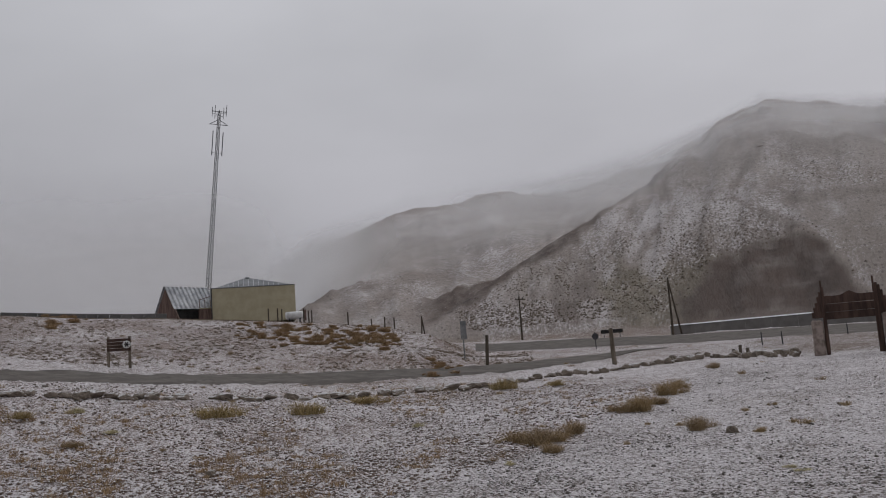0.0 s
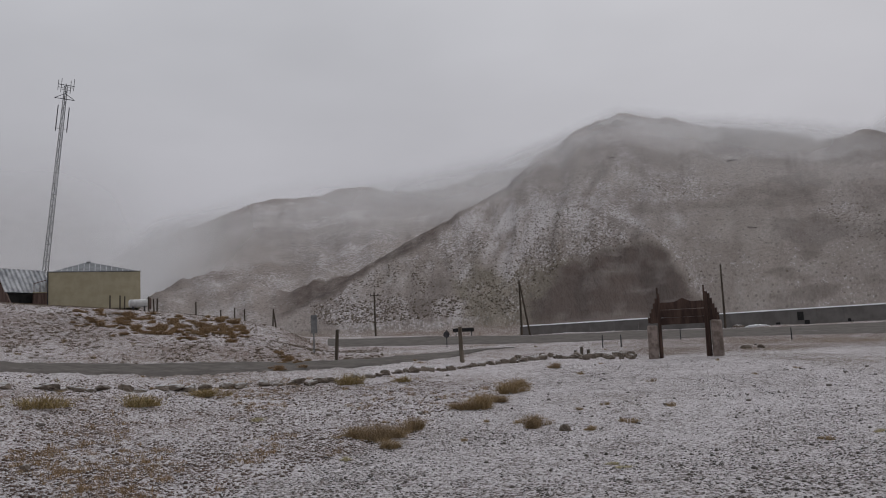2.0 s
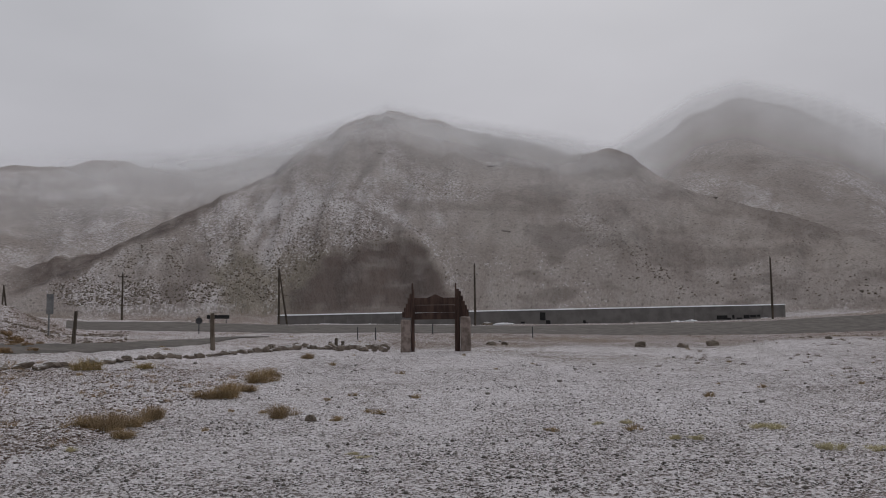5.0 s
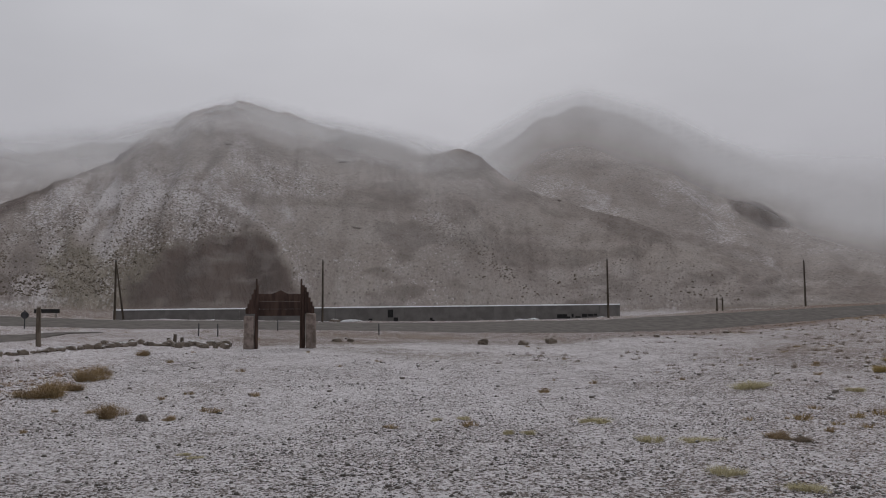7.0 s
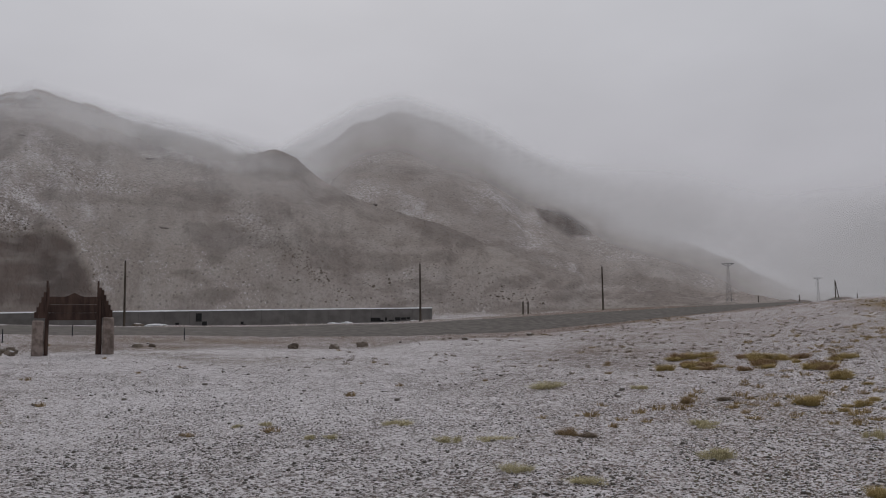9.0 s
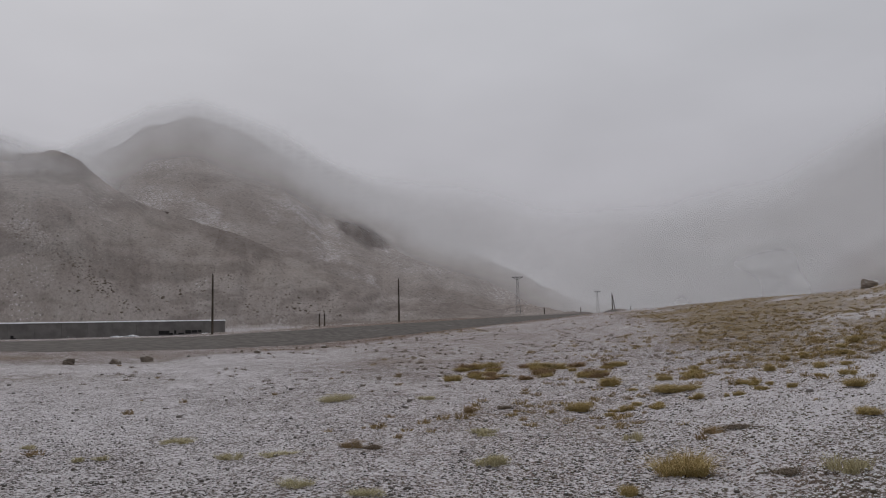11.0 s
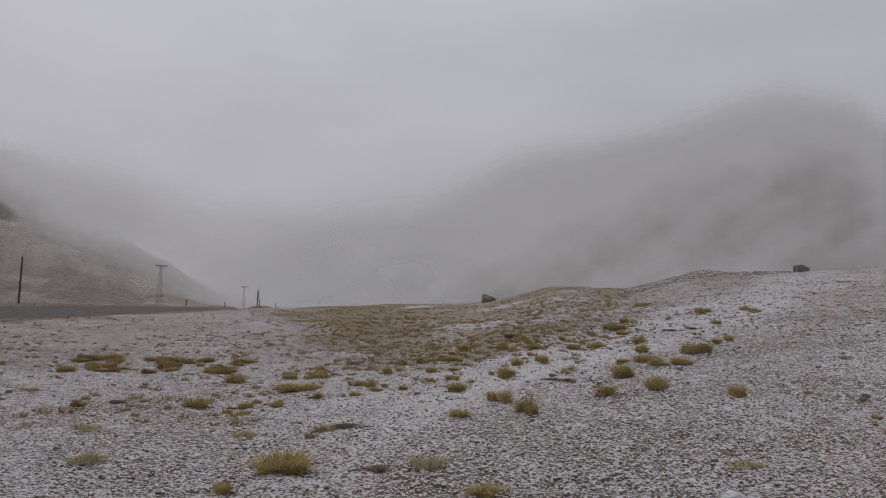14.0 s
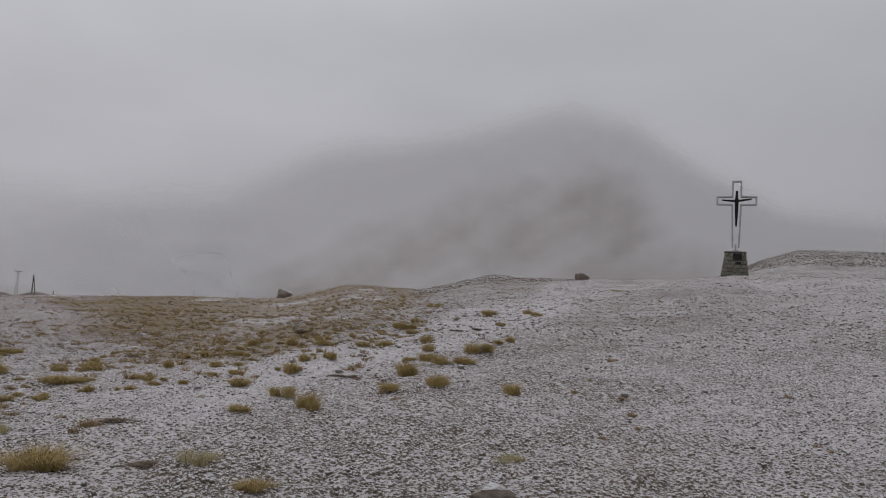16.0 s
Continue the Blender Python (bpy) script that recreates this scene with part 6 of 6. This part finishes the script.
BANK = [(-3.7, 3.0, 5.02), (0.7, 2.6, 5.02), (-8.0, 3.9, 2.74), (-21.2, 5.4, 2.28), (6.9, -0.13, 2.74), (3.0, 2.2, 1.83), (-1.0, 2.9, 3.20), (-4.6, 3.4, 2.6), (1.8, 2.9, 2.6)]


def plant(name, rows, meshes, label, category, group, high=1.0):
    for k, (az, el, wide) in enumerate(rows):
        r = where(az, el)
        w = r * radians(wide)
        ob = new(name, meshes[k % len(meshes)])
        p = spot(az, r)
        q = high * (0.75 + 0.25 * math.sin(k * 2.4)) * (1.35 if az > 95 and name == "grass_tuft" else 1.0)
        ob.matrix_basis = pose(p.x, p.y, p.z, 0, 0, k * 67 % 360) @ Matrix.Diagonal((w, w * 0.85, min(w, 0.55 if name == "grass_tuft" and az > 80 else 0.95) * q, 1))
        tagged(ob, label, category, group)


gold = [tuft_mesh("grass_tuft", s, GOLD, 1500, 0.9, 0.66, 1.5, 0.0045) for s in range(5)]
low_gold = [tuft_mesh("grass_tuft", 90 + s, PALE_GRASS, 900, 1.0, 0.34, 2.0, 0.0045) for s in range(4)]
pale = [tuft_mesh("grass_tuft", 20 + s, PALE_GRASS, 500, 0.9, 0.4, 1.2, 0.007) for s in range(3)]
verge = [tuft_mesh("grass_clump", 30 + s, VERGE_GRASS, 650, 1.0, 0.55, 1.4, 0.0055) for s in range(3)]
scrub = [tuft_mesh("scrub_bush", 40 + s, SCRUB_LEAF, 1300, 1.0, 0.44, 1.9, 0.0030) for s in range(4)]
rust = [tuft_mesh("scrub_bush", 60 + s, RUST_SCRUB, 700, 1.0, 0.62, 1.3, 0.0085) for s in range(3)]
plant("grass_tuft", [g for g in GOLDEN if g[0] > 80], gold, "golden dry grass tuft on snow-dusted gravel", "grass tuft", "golden grass tufts")
plant("grass_tuft", [g for g in GOLDEN if g[0] <= 80], low_gold, "low yellowish grass tuft spread on the snowy lot", "grass tuft", "low yellowish grass tufts")
plant("grass_tuft", PALE, pale, "pale sparse grass tuft in snowy gravel", "grass tuft", "pale grass tufts")
plant("grass_clump", VERGE, verge, "yellow dry grass clump below the border stones", "grass clump", "grass clumps on the verge")
plant("scrub_bush", LOW_SCRUB, scrub, "grey-brown dry scrub bush on the snowy lot", "bush", "scrub bushes on the lot", 1.4)
flat_mats = [tuft_mesh("cushion_plant", 80 + s, BANK_LEAF, 1500, 1.0, 0.22, 2.2, 0.006) for s in range(3)]
plant("cushion_plant", MAT_SCRUB, flat_mats, "flat grey-brown cushion plant on the snowy gravel", "plant", "flat cushion plants", 1.0)
near_by = random.Random(31)
EDGE = [(az, float(np.interp(az, (96, 103, 115, 121, 124), (-4.6, -3.6, -1.4, 0.6, 1.8))) + near_by.uniform(-1.6, 1.5), near_by.uniform(0.5, 1.25)) for az in (near_by.uniform(94, 124) for _ in range(60))]
plant("grass_tuft", EDGE, gold, "golden dry grass tuft between turf and lying snow", "grass tuft", "golden tufts along the turf's edge")
CLUSTERS = [(az + near_by.uniform(-0.5, 0.5) * wide, el + near_by.uniform(-0.05, 0.5), near_by.uniform(0.7, 1.6)) for az, el, wide in SPREAD for _ in range(int(wide * 1.8))]
plant("grass_tuft", CLUSTERS, rust + gold, "brownish golden grass tuft in a snowy cluster", "grass tuft", "clustered grass tufts")
MATS = [(az + near_by.uniform(-0.5, 0.5) * wide, el + near_by.uniform(-1.1, 0.35), near_by.uniform(0.4, 0.95)) for az, el, wide in BANK for _ in range(int(wide * 6))]
plant("scrub_bush", MATS, rust, "rust-brown scrub bush on the snowy bank", "bush", "brown bushes on the bank", 1.2)


def many_tufts(name, count, seed, mat, keep, lo, hi, a0, a1, size, label, blade=0.02, blades=80):
    rng = random.Random(seed)
    nr = np.random.RandomState(seed)
    az = nr.uniform(a0, a1, count)
    r = lo * (hi / lo) ** nr.uniform(0, 1, count)
    z = polar_height(az, r)
    ok = keep(az, r, z, nr)
    kinds = [tuft_data(rng, blades, 0.85, 0.5, 1.6, blade) for _ in range(6)]
    verts, faces = [], []
    for a, d, h in zip(az[ok], r[ok], z[ok]):
        v, f = kinds[rng.randrange(6)]
        s = size * rng.uniform(0.5, 1.3)
        t = rng.uniform(0, 6.28)
        c, q = math.cos(t) * s, math.sin(t) * s
        x, y = map(float, flat(a, d))
        i = len(verts)
        verts += [(x + p.x * c - p.y * q, y + p.x * q + p.y * c, h + p.z * s) for p in v]
        faces += [tuple(i + e for e in g) for g in f]
    me = bpy.data.meshes.new(name)
    me.from_pydata(verts, [], faces)
    me.materials.append(mat)
    tagged(new(name, me), label, "grass", kind="stuff")


def in_turf(az, r, z, rng):
    s, e, t, h, c, w = hill_masks(az, r, z)
    zone = smooth(84, 106, az) * (1 - smooth(118, 124, az)) * smooth(14, 24, r)
    return (rng.uniform(0, 1, len(az)) < np.maximum(0.9 * t, 0.75 * zone * smooth(-0.3, 0.1, fbm(az * 0.4, r / 6, 3, 8)))) & off_road(az, r, z, rng)


def in_verge(az, r, z, rng):
    zone = smooth(50, 84, az) * (1 - smooth(122, 132, az)) * smooth(16, 28, r)
    return (rng.uniform(0, 1, len(az)) < 0.8 * zone * smooth(-0.3, 0.2, fbm(az * 0.5, r / 5, 3, 28))) & off_road(az, r, z, rng)


def on_bank(az, r, z, rng):
    return (rng.uniform(0, 1, len(az)) < 0.25 + 0.75 * smooth(-0.25, 0.25, fbm(az * 0.5, r / 4, 3, 58))) & off_road(az, r, z, rng)


def on_wild_grass(az, r, z, rng):
    return (rng.uniform(0, 1, len(az)) < rough(az, r) * smooth(-0.12, 0.3, fbm(az * 0.2, r / 3, 3, 48) + 0.12 * smooth(13, 19, r))) & off_road(az, r, z, rng)


def anywhere(az, r, z, rng):
    return (rng.uniform(0, 1, len(az)) < 0.7 * smooth(-0.1, 0.25, fbm(az * 0.3, r / 5, 3, 18))) & off_road(az, r, z, rng)


many_tufts("dry_grass", 9500, 3, TURF_GRASS, in_turf, 12.5, 95, 70, 138, 0.32, "golden dry grass over the slope beyond the lot", 0.016, 60)
many_tufts("low_plants", 700, 4, SCRUB_LEAF, anywhere, 11, 50, -33, 160, 0.24, "low grey-brown plants dotted over the gravel", 0.02)
many_tufts("verge_plants", 5200, 12, BANK_LEAF, in_verge, 18, 95, 45, 135, 0.24, "grey-brown low plants over the snowy slope", 0.02, 46)
many_tufts("bank_plants", 9000, 9, BANK_LEAF, on_bank, 28, 58, -33, 14, 0.21, "grey-brown plants on the snowy bank", 0.034, 26)
many_tufts("slope_grass", 3400, 19, RUST_SCRUB, on_wild_grass, 7.5, 23, -32, 28, 0.26, "thin brown dead grass over the stony slope", 0.013, 30)
